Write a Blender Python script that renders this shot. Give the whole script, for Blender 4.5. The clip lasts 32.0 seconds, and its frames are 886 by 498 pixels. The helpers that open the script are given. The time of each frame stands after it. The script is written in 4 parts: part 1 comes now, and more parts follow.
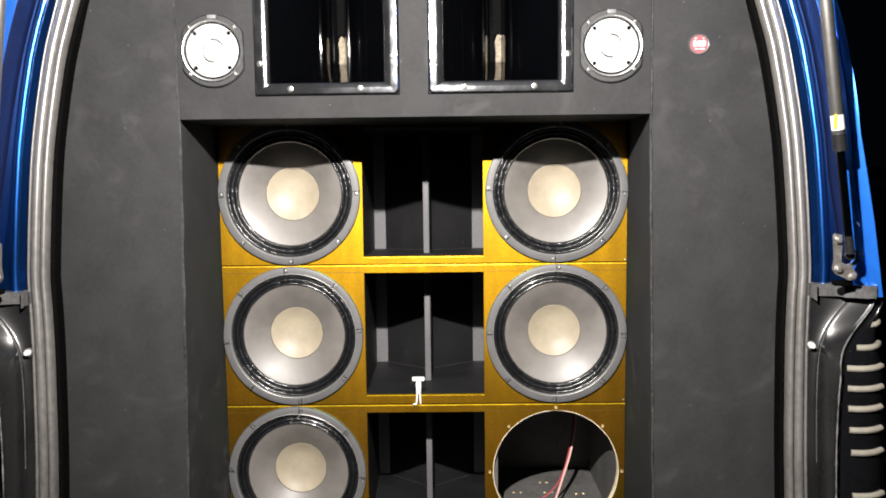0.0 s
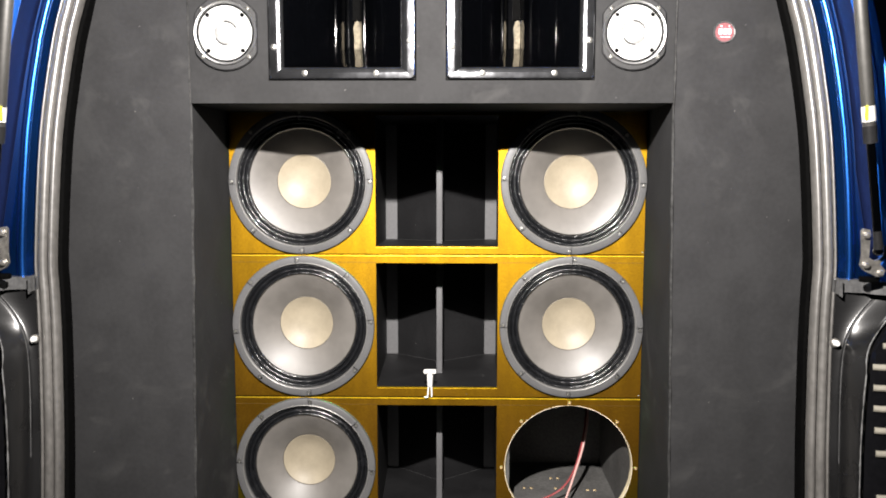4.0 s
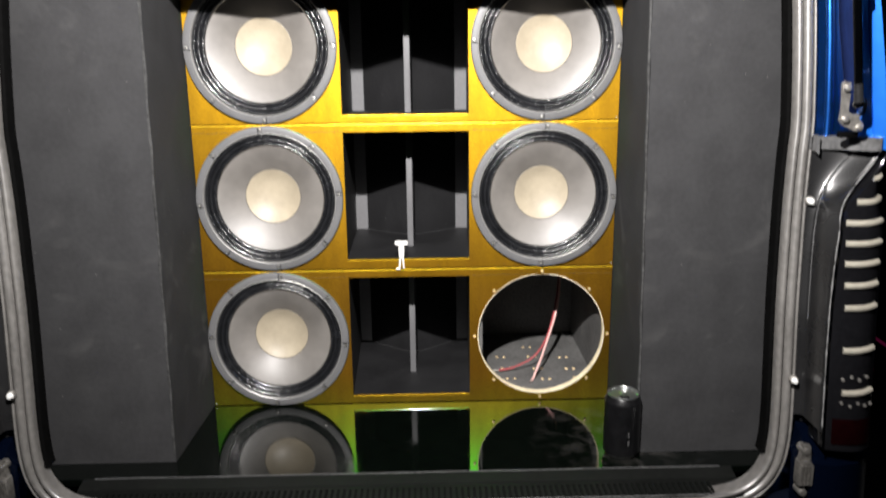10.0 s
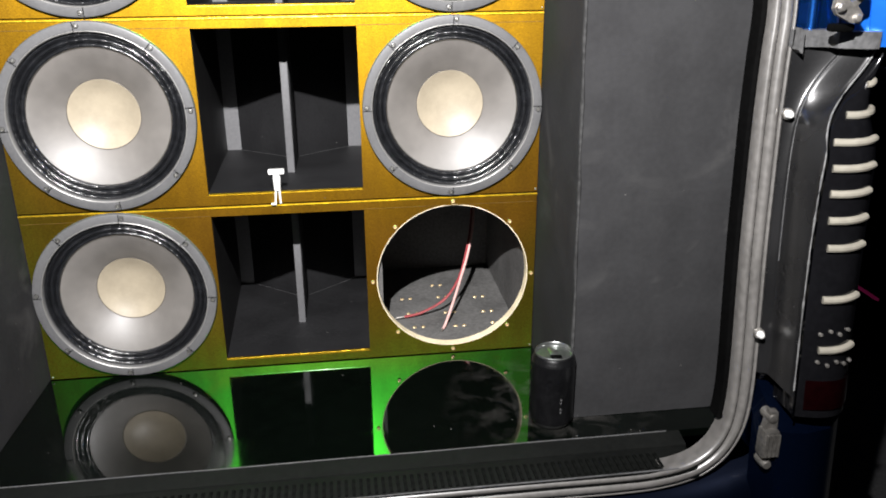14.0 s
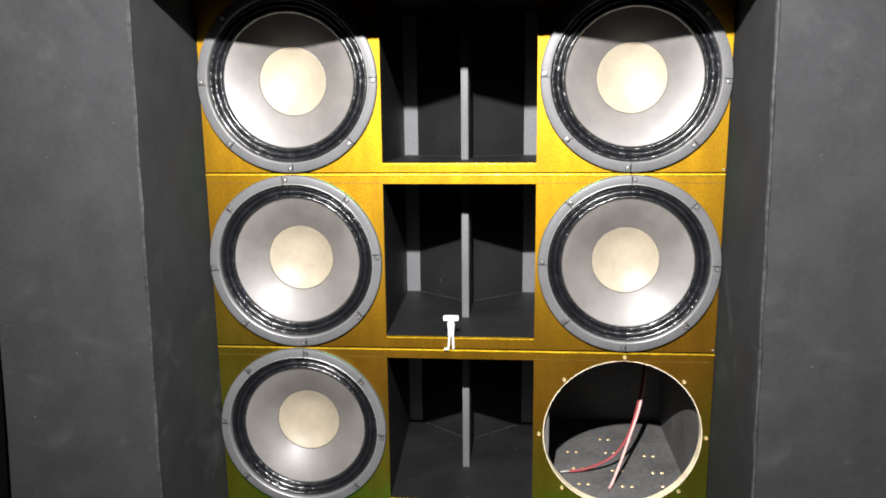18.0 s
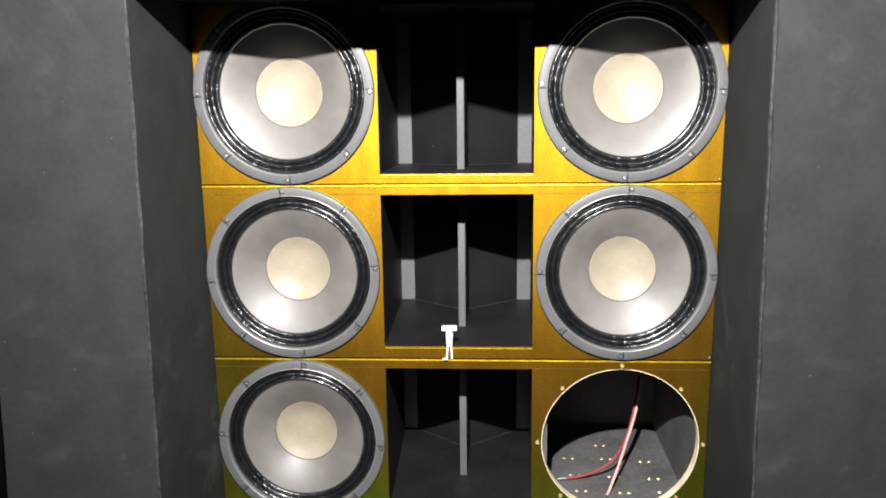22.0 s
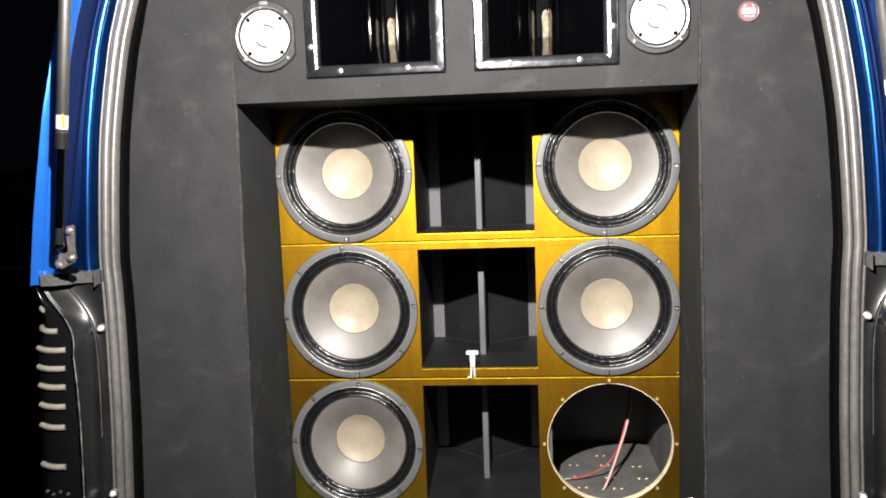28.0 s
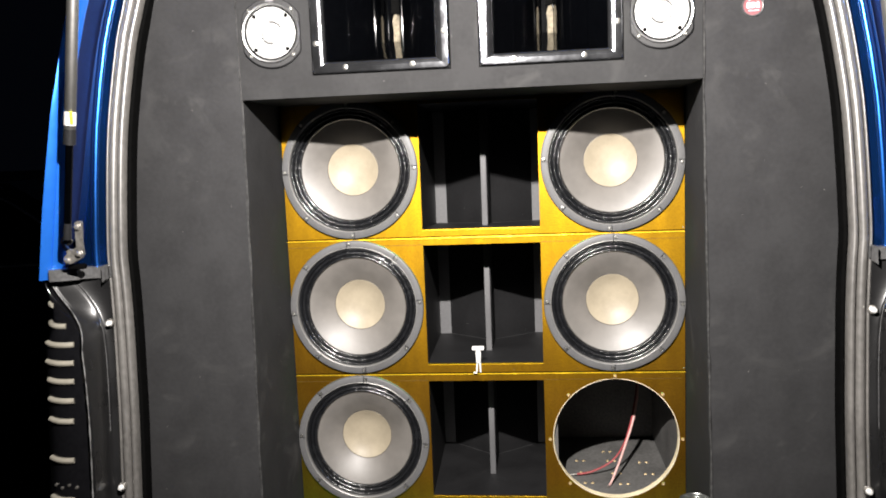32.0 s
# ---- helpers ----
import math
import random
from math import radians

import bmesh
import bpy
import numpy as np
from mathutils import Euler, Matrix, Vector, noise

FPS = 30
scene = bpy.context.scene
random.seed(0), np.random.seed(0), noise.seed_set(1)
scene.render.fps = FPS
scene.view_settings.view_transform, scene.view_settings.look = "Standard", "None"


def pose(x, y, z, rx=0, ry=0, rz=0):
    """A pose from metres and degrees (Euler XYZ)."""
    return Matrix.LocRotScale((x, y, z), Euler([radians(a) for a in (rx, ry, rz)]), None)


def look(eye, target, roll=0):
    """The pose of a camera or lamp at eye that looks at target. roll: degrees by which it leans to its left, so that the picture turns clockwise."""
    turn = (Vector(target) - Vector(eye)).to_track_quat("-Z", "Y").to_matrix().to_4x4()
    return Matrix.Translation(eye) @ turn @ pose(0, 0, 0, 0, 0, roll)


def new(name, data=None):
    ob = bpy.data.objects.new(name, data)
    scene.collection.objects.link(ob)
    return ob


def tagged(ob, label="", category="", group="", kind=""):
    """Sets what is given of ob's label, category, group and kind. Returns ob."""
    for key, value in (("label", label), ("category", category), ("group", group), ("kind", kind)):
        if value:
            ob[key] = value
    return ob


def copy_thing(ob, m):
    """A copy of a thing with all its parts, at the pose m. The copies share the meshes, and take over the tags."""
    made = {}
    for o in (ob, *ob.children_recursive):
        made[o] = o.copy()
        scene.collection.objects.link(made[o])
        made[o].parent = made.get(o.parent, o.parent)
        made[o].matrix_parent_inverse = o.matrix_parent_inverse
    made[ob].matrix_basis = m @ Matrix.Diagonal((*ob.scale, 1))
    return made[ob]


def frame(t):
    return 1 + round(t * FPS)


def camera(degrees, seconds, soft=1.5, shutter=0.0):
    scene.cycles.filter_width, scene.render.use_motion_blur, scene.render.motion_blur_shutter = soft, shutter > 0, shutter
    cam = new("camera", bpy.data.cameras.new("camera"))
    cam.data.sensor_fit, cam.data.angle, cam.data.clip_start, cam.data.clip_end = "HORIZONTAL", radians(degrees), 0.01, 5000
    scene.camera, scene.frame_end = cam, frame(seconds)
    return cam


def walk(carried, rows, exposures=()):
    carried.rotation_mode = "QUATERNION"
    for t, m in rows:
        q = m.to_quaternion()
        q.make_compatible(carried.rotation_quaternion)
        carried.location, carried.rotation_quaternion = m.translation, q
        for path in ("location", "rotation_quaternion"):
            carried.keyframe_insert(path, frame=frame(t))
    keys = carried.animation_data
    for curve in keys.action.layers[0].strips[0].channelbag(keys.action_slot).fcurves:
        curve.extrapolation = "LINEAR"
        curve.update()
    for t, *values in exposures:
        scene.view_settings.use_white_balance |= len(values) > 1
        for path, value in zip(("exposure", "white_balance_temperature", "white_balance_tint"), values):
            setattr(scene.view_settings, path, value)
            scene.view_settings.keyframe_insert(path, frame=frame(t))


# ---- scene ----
cam = camera(57.7, 32.0, soft=1.85, shutter=0.5)
PATH = [
    (0, (0.067, -1.784, 1.505), (0.041, 0.206, 1.308), -0.7),
    (0.5, (0.065, -1.791, 1.504), (0.026, 0.199, 1.309), -1.0),
    (1, (0.062, -1.794, 1.506), (0.034, 0.198, 1.324), -1.4),
    (1.5, (0.059, -1.786, 1.503), (0.049, 0.206, 1.326), -1.3),
    (2, (0.061, -1.775, 1.494), (0.048, 0.214, 1.284), -0.8),
    (2.5, (0.056, -1.773, 1.501), (0.033, 0.214, 1.271), 0.0),
    (3, (0.048, -1.764, 1.494), (0.015, 0.224, 1.286), 0.7),
    (3.5, (0.048, -1.756, 1.497), (0.013, 0.233, 1.283), 0.4),
    (5.5, (0.053, -1.748, 1.492), (0.0, 0.239, 1.278), -0.5),
    (6, (0.054, -1.749, 1.496), (-0.001, 0.238, 1.274), -0.5),
    (6.5, (0.055, -1.745, 1.496), (0.0, 0.241, 1.268), -0.6),
    (7, (0.052, -1.74, 1.481), (0.003, 0.248, 1.26), -0.6),
    (7.5, (0.051, -1.742, 1.49), (0.001, 0.242, 1.242), -0.6),
    (8, (0.053, -1.742, 1.489), (-0.005, 0.24, 1.232), -0.6),
    (8.5, (0.046, -1.742, 1.48), (-0.011, 0.241, 1.224), -0.6),
    (8.7, (0.041, -1.754, 1.5), (0.001, 0.226, 1.216), -1.6),
    (9, (0.04, -1.748, 1.481), (-0.012, 0.233, 1.208), -0.4),
    (9.5, (0.039, -1.743, 1.478), (0.013, 0.23, 1.152), -0.4),
    (9.6, (0.038, -1.738, 1.476), (0.029, 0.23, 1.12), -0.4),
    (10, (0.045, -1.717, 1.449), (0.08, 0.223, 0.962), -0.7),
    (10.5, (0.043, -1.702, 1.431), (0.104, 0.213, 0.856), -0.7),
    (11, (0.046, -1.681, 1.44), (0.141, 0.221, 0.831), -1.1),
    (11.5, (0.093, -1.594, 1.435), (0.195, 0.304, 0.812), -1.0),
    (12, (0.1, -1.55, 1.446), (0.193, 0.358, 0.854), -0.4),
    (12.5, (0.094, -1.457, 1.437), (0.201, 0.445, 0.828), -1.1),
    (13, (0.092, -1.396, 1.413), (0.301, 0.476, 0.739), -0.9),
    (13.5, (0.085, -1.385, 1.411), (0.337, 0.464, 0.692), -0.3),
    (15.5, (0.113, -1.371, 1.402), (0.293, 0.491, 0.692), -0.2),
    (16, (0.083, -1.394, 1.429), (0.152, 0.516, 0.839), 0.1),
    (16.5, (0.082, -1.395, 1.473), (0.034, 0.541, 0.971), 0.2),
    (17, (0.087, -1.391, 1.464), (-0.031, 0.558, 1.032), -0.2),
    (17.5, (0.081, -1.39, 1.463), (-0.061, 0.559, 1.041), -0.5),
    (18, (0.091, -1.392, 1.45), (-0.077, 0.559, 1.044), -0.6),
    (18.5, (0.075, -1.397, 1.445), (-0.068, 0.559, 1.051), -0.6),
    (19, (0.074, -1.4, 1.456), (-0.063, 0.556, 1.062), -0.8),
    (19.5, (0.076, -1.401, 1.471), (-0.061, 0.552, 1.062), -0.8),
    (20, (0.069, -1.402, 1.469), (-0.058, 0.552, 1.064), -0.9),
    (20.5, (0.068, -1.398, 1.476), (-0.062, 0.553, 1.057), -1.0),
    (21, (0.071, -1.395, 1.48), (-0.064, 0.554, 1.054), -1.1),
    (21.5, (0.074, -1.397, 1.444), (-0.064, 0.562, 1.067), -0.9),
    (22, (0.064, -1.392, 1.47), (-0.061, 0.562, 1.062), -0.8),
    (22.5, (0.053, -1.395, 1.458), (-0.066, 0.563, 1.07), -0.5),
    (23, (0.047, -1.401, 1.456), (-0.066, 0.555, 1.055), -0.5),
    (23.5, (0.049, -1.412, 1.463), (-0.054, 0.541, 1.045), -0.4),
    (24, (0.056, -1.451, 1.457), (-0.054, 0.507, 1.066), -0.0),
    (24.5, (0.064, -1.565, 1.479), (-0.056, 0.402, 1.136), -0.4),
    (24.6, (0.069, -1.595, 1.481), (-0.053, 0.373, 1.146), -0.5),
    (25, (0.094, -1.698, 1.492), (-0.002, 0.276, 1.187), -1.1),
    (25.5, (0.101, -1.769, 1.494), (0.008, 0.21, 1.217), -0.4),
    (26, (0.102, -1.784, 1.501), (-0.024, 0.194, 1.236), -0.7),
    (26.5, (0.1, -1.8, 1.519), (-0.062, 0.178, 1.271), -1.6),
    (28.5, (0.105, -1.813, 1.494), (-0.091, 0.163, 1.255), -2.1),
    (29, (0.106, -1.813, 1.494), (-0.088, 0.164, 1.259), -2.1),
    (29.5, (0.109, -1.824, 1.499), (-0.099, 0.152, 1.264), -2.1),
    (30, (0.113, -1.827, 1.495), (-0.106, 0.148, 1.272), -2.1),
    (30.5, (0.098, -1.83, 1.504), (-0.114, 0.144, 1.262), -2.2),
    (31, (0.115, -1.823, 1.498), (-0.115, 0.149, 1.251), -2.2),
    (31.5, (0.109, -1.818, 1.488), (-0.111, 0.155, 1.247), -2.2),
    (32, (0.111, -1.819, 1.49), (-0.105, 0.154, 1.248), -2.3),
]
walk(cam, [(t, look(eye, target, roll)) for t, eye, target, roll in PATH],
     exposures=[(t, stops, kelvin, 10) for t, stops, kelvin in ((0, 0.10, 6550), (3, 0.10, 6550), (6, 0.14, 6550), (9, 0.14, 6500), (10, 0.30, 6350), (11, 0.37, 6250), (12, 0.52, 6200), (13, 0.42, 6200), (16, 0.44, 6200), (18, 0.43, 6200), (20, 0.34, 6250), (24, 0.34, 6250), (25.5, 0.24, 6500), (32, 0.22, 6550))])

# ---------------------------------------------------------------- light
world = bpy.data.worlds.new("night_sky")
world.use_nodes = True
world.node_tree.nodes["Background"].inputs[0].default_value = (0.35, 0.45, 0.8, 1)
world.node_tree.nodes["Background"].inputs[1].default_value = 0.002
scene.world = world


def lamp(name, where, target, power, radius, cone, colour):
    data = bpy.data.lights.new(name, "SPOT")
    data.energy, data.shadow_soft_size, data.color = power, radius, colour
    data.spot_size, data.spot_blend = radians(cone), 1.0
    ob = new(name, data)
    ob.matrix_world = look(where, target)
    return ob


# the work light that hangs under the raised tailgate
lamp("tailgate_lamp", (-0.01, -1.28, 1.921), (0.04, 0.0, 1.52), 248, 0.011, 130, (1.0, 0.952, 0.908))
scene.view_settings.exposure = 0.0


# ---------------------------------------------------------------- materials
def material(name, colour, rough=0.6, metal=0.0, spec=0.5, coat=0.0, coat_rough=0.08, vary=0.25, scale=6.0,
             fine=120.0, bump=0.15, depth=0.002, dust=0.0, grain=0.5, stretch=(1, 1, 1)):
    """A surface with broad and fine variation of colour and roughness, and fine relief."""
    m = bpy.data.materials.new(name)
    m.use_nodes = True
    t = m.node_tree
    b = t.nodes["Principled BSDF"]
    co = t.nodes.new("ShaderNodeTexCoord")
    mp = t.nodes.new("ShaderNodeMapping")
    mp.inputs["Scale"].default_value = stretch
    t.links.new(co.outputs["Object"], mp.inputs["Vector"])

    def noise_of(s, detail=4.0):
        n = t.nodes.new("ShaderNodeTexNoise")
        n.inputs["Scale"].default_value, n.inputs["Detail"].default_value = s, detail
        t.links.new(mp.outputs["Vector"], n.inputs["Vector"])
        return n.outputs["Fac"]

    broad, small = noise_of(scale), noise_of(fine, 3.0)
    add = t.nodes.new("ShaderNodeMath")
    add.operation = "MULTIPLY_ADD"
    t.links.new(small, add.inputs[0])
    add.inputs[1].default_value = grain
    half = t.nodes.new("ShaderNodeMath")
    half.operation = "MULTIPLY"
    t.links.new(broad, half.inputs[0])
    half.inputs[1].default_value = 1 - grain
    t.links.new(half.outputs[0], add.inputs[2])
    ramp = t.nodes.new("ShaderNodeValToRGB")
    c = np.array(colour)
    ramp.color_ramp.elements[0].position, ramp.color_ramp.elements[1].position = 0.37, 0.63
    ramp.color_ramp.elements[0].color = (*(c * (1 - vary)), 1)
    ramp.color_ramp.elements[1].color = (*np.minimum(c * (1 + vary), 0.95), 1)
    t.links.new(add.outputs[0], ramp.inputs[0])
    colour_out = ramp.outputs[0]
    if dust:
        specks = t.nodes.new("ShaderNodeTexVoronoi")
        specks.inputs["Scale"].default_value = 75.0
        t.links.new(co.outputs["Object"], specks.inputs["Vector"])
        near = t.nodes.new("ShaderNodeMapRange")
        near.inputs[1].default_value, near.inputs[2].default_value = 0.10, 0.05
        near.inputs[3].default_value, near.inputs[4].default_value = 0.0, dust
        t.links.new(specks.outputs["Distance"], near.inputs[0])
        pick = t.nodes.new("ShaderNodeMath")
        pick.operation = "GREATER_THAN"
        sep = t.nodes.new("ShaderNodeSeparateColor")
        t.links.new(specks.outputs["Color"], sep.inputs[0])
        t.links.new(sep.outputs[0], pick.inputs[0])
        pick.inputs[1].default_value = 0.93
        both = t.nodes.new("ShaderNodeMath")
        both.operation = "MULTIPLY"
        t.links.new(near.outputs[0], both.inputs[0])
        t.links.new(pick.outputs[0], both.inputs[1])
        mix = t.nodes.new("ShaderNodeMix")
        mix.data_type = "RGBA"
        t.links.new(both.outputs[0], mix.inputs[0])
        t.links.new(colour_out, mix.inputs[6])
        mix.inputs[7].default_value = (0.6, 0.58, 0.55, 1)
        colour_out = mix.outputs[2]
    t.links.new(colour_out, b.inputs["Base Color"])
    rr = t.nodes.new("ShaderNodeMapRange")
    rr.inputs[3].default_value, rr.inputs[4].default_value = max(rough * 0.75, 0.02), min(rough * 1.25, 1)
    t.links.new(broad, rr.inputs[0])
    t.links.new(rr.outputs[0], b.inputs["Roughness"])
    b.inputs["Metallic"].default_value = metal
    b.inputs["Specular IOR Level"].default_value = spec
    b.inputs["Coat Weight"].default_value, b.inputs["Coat Roughness"].default_value = coat, coat_rough
    if bump:
        bp = t.nodes.new("ShaderNodeBump")
        bp.inputs["Strength"].default_value, bp.inputs["Distance"].default_value = bump, depth
        t.links.new(small, bp.inputs["Height"])
        t.links.new(bp.outputs[0], b.inputs["Normal"])
    return m


def setting(m, **values):
    b = m.node_tree.nodes["Principled BSDF"]
    for key, value in values.items():
        b.inputs[key.replace("_", " ").title().replace("Ior", "IOR")].default_value = value
    return m


CARPET = material("black_trim_carpet", (0.0318, 0.0318, 0.0330), 0.9, spec=0.06, vary=0.13, scale=13.0, fine=110, bump=0.12, dust=0.16, grain=0.3)


def add_rubs(m, strength, low, high):
    """Pale chalky rub marks in wisps."""
    t = m.node_tree
    b, co = t.nodes["Principled BSDF"], t.nodes.new("ShaderNodeTexCoord")
    wisp, where = t.nodes.new("ShaderNodeTexNoise"), t.nodes.new("ShaderNodeTexNoise")
    for n, scale, detail, bend in ((wisp, 5.5, 9.0, 2.6), (where, 2.3, 2.0, 0.0)):
        n.inputs["Scale"].default_value, n.inputs["Detail"].default_value, n.inputs["Distortion"].default_value = scale, detail, bend
        t.links.new(co.outputs["Object"], n.inputs["Vector"])
    a, c, mul, mix = t.nodes.new("ShaderNodeMapRange"), t.nodes.new("ShaderNodeMapRange"), t.nodes.new("ShaderNodeMath"), t.nodes.new("ShaderNodeMix")
    a.inputs[1].default_value, a.inputs[2].default_value, a.inputs[4].default_value = low, high, strength
    c.inputs[1].default_value, c.inputs[2].default_value = 0.46, 0.62
    t.links.new(wisp.outputs["Fac"], a.inputs[0])
    t.links.new(where.outputs["Fac"], c.inputs[0])
    mul.operation = "MULTIPLY"
    t.links.new(a.outputs[0], mul.inputs[0])
    t.links.new(c.outputs[0], mul.inputs[1])
    mix.data_type = "RGBA"
    t.links.new(mul.outputs[0], mix.inputs[0])
    t.links.new(b.inputs["Base Color"].links[0].from_socket, mix.inputs[6])
    mix.inputs[7].default_value = (0.11, 0.108, 0.105, 1)
    t.links.new(mix.outputs[2], b.inputs["Base Color"])


add_rubs(CARPET, 0.5, 0.52, 0.72)
HORN_CARPET = material("black_cabinet_carpet", (0.0300, 0.0300, 0.0308), 0.9, spec=0.06, vary=0.13, scale=13.0, fine=110, bump=0.12, dust=0.2, grain=0.3)
add_rubs(HORN_CARPET, 0.18, 0.54, 0.74)
CARPET_EDGE = material("worn_carpet_edge", (0.041, 0.041, 0.041), 0.9, spec=0.1, vary=0.5, scale=9, fine=90, bump=0.3)
FLAKE = material("gold_flake_film", (0.130, 0.053, 0.002), 0.5, coat=0.35, coat_rough=0.09, vary=0.45, scale=9, fine=300, bump=0.06, dust=0.6)


def add_flakes(m, straight, slanting, rough, share, body, spread):
    """Flakes with a broad gold sheen, and a tighter gloss that turns green on a slant."""
    t = m.node_tree
    base, out = t.nodes["Principled BSDF"], t.nodes["Material Output"]
    place, cells, grain = t.nodes.new("ShaderNodeTexCoord"), t.nodes.new("ShaderNodeTexVoronoi"), t.nodes.new("ShaderNodeMapRange")
    cells.inputs["Scale"].default_value = 620.0
    t.links.new(place.outputs["Object"], cells.inputs["Vector"])
    grain.inputs[3].default_value, grain.inputs[4].default_value = 0.72, 1.25
    t.links.new(cells.outputs["Color"], grain.inputs[0])
    streak, cloud, patch = t.nodes.new("ShaderNodeMapping"), t.nodes.new("ShaderNodeTexNoise"), t.nodes.new("ShaderNodeMapRange")
    streak.inputs["Scale"].default_value = (34.0, 34.0, 5.0)
    cloud.inputs["Scale"].default_value, cloud.inputs["Detail"].default_value = 1.0, 6.0
    t.links.new(place.outputs["Object"], streak.inputs["Vector"])
    t.links.new(streak.outputs[0], cloud.inputs["Vector"])
    patch.inputs[1].default_value, patch.inputs[2].default_value = 0.3, 0.7
    patch.inputs[3].default_value, patch.inputs[4].default_value = 0.82, 1.16
    t.links.new(cloud.outputs["Fac"], patch.inputs[0])
    both = t.nodes.new("ShaderNodeMath")
    both.operation = "MULTIPLY"
    t.links.new(grain.outputs[0], both.inputs[0])
    t.links.new(patch.outputs[0], both.inputs[1])
    weight = t.nodes.new("ShaderNodeLayerWeight")
    weight.inputs[0].default_value = 0.5
    lobes = []
    for colours, blur, shape in (((straight, slanting, slanting, (0.05, 0.04, 0.01)), rough, "GGX"), ((body, tuple(0.15 * c for c in slanting), (0.0, 0.0, 0.0), (0.0, 0.0, 0.0)), spread, "BECKMANN")):
        gloss, tone, scaled = t.nodes.new("ShaderNodeBsdfGlossy"), t.nodes.new("ShaderNodeValToRGB"), t.nodes.new("ShaderNodeVectorMath")
        t.links.new(weight.outputs["Facing"], tone.inputs[0])
        stops = tone.color_ramp.elements
        stops.new(0.40)
        stops.new(0.60)
        for stop, at, colour in zip(stops, (0.080, 0.138, 0.40, 0.60), colours):
            stop.position, stop.color = at, (*colour, 1)
        scaled.operation = "SCALE"
        t.links.new(tone.outputs[0], scaled.inputs[0])
        t.links.new(both.outputs[0], scaled.inputs["Scale"])
        t.links.new(scaled.outputs[0], gloss.inputs["Color"])
        gloss.distribution = shape
        gloss.inputs["Roughness"].default_value = blur
        t.links.new(base.inputs["Normal"].links[0].from_socket, gloss.inputs["Normal"])
        lobes.append(gloss)
    mix, total = t.nodes.new("ShaderNodeMixShader"), t.nodes.new("ShaderNodeAddShader")
    mix.inputs[0].default_value = share
    t.links.new(base.outputs[0], mix.inputs[1])
    t.links.new(lobes[0].outputs[0], mix.inputs[2])
    t.links.new(mix.outputs[0], total.inputs[0])
    t.links.new(lobes[1].outputs[0], total.inputs[1])
    t.links.new(total.outputs[0], out.inputs["Surface"])


add_flakes(FLAKE, (0.04, 0.02, 0.001), (0.035, 0.43, 0.018), 0.325, 0.75, (0.275, 0.150, 0.001), 0.532)
FLAKE_EDGE = material("gold_film_over_edge", (0.26, 0.16, 0.006), 0.35, coat=1.0, coat_rough=0.13, vary=0.3, scale=14, fine=130, bump=0.30, depth=0.003)
add_flakes(FLAKE_EDGE, (0.85, 0.55, 0.01), (0.02, 0.28, 0.010), 0.32, 0.50, (0.25, 0.140, 0.001), 0.532)
setting(FLAKE_EDGE, coat_ior=2.1)
HORN_BLACK = material("black_satin_paint", (0.014, 0.014, 0.015), 0.55, spec=0.35, vary=0.3, scale=8, fine=200, bump=0.12, dust=0.45)
# near black, to deepen the shade under the horn cabinet
UNDERSIDE_SHADE = material("shade_black_underside", (0.007, 0.007, 0.007), 0.7, spec=0.2, vary=0.3, scale=8, fine=160, bump=0.12)
HORN_GREY = material("grey_primed_edge", (0.125, 0.125, 0.13), 0.6, vary=0.12, scale=12, fine=160, bump=0.1)
BASKET = material("grey_gasket", (0.105, 0.105, 0.107), 0.48, vary=0.12, scale=14, fine=240, bump=0.1)
BASKET_LIP = material("bare_basket_metal", (0.30, 0.295, 0.285), 0.42, metal=0.5, vary=0.1, bump=0.05)
SURROUND = material("sealed_cloth_surround", (0.008, 0.0085, 0.010), 0.26, spec=0.8, coat=1.0, coat_rough=0.085, vary=0.4, scale=25, fine=80, bump=0.50, depth=0.006)
CONE = material("grey_pressed_cone", (0.148, 0.138, 0.127), 0.48, spec=0.8, coat=0.28, coat_rough=0.48, vary=0.13, scale=16, fine=70, bump=0.04, grain=0.2)
CAP = material("beige_dust_cap", (0.325, 0.28, 0.205), 0.50, spec=0.6, vary=0.09, scale=28, fine=180, bump=0.05, grain=0.25)
CAP_GLUE = material("brown_cap_glue", (0.085, 0.075, 0.062), 0.6, vary=0.2, scale=60, bump=0.1)
THROAT = material("crumpled_beige_tape", (0.16, 0.138, 0.10), 0.7, spec=0.2, vary=0.5, scale=60, fine=220, bump=0.5)
SCREW = material("zinc_screw", (0.34, 0.335, 0.32), 0.35, metal=0.9, vary=0.15, bump=0.05)
RAW_BOARD = material("raw_cut_board", (0.80, 0.69, 0.47), 0.8, vary=0.2, scale=30, fine=260, bump=0.3)
BOX_FELT = material("grey_board_inside", (0.105, 0.103, 0.10), 0.8, vary=0.3, scale=12, fine=150, bump=0.3, dust=0.3)
CHROME = material("chromed_frame", (0.45, 0.46, 0.49), 0.09, metal=0.98, vary=0.25, scale=35, fine=13, bump=0.40, depth=0.004)
GLOSS_BLACK = material("gloss_black_plastic", (0.0007, 0.0008, 0.0011), 0.06, spec=0.6, vary=0.2, bump=0.03)
SATIN_BLACK = material("black_plastic", (0.018, 0.018, 0.019), 0.30, vary=0.3, scale=9, fine=300, bump=0.12)
FLANGE_BLACK = material("dull_black_plastic", (0.012, 0.012, 0.013), 0.55, vary=0.2, fine=300, bump=0.1)
SILVER = material("spun_aluminium", (0.46, 0.46, 0.455), 0.40, metal=0.5, vary=0.16, scale=40, bump=0.05)
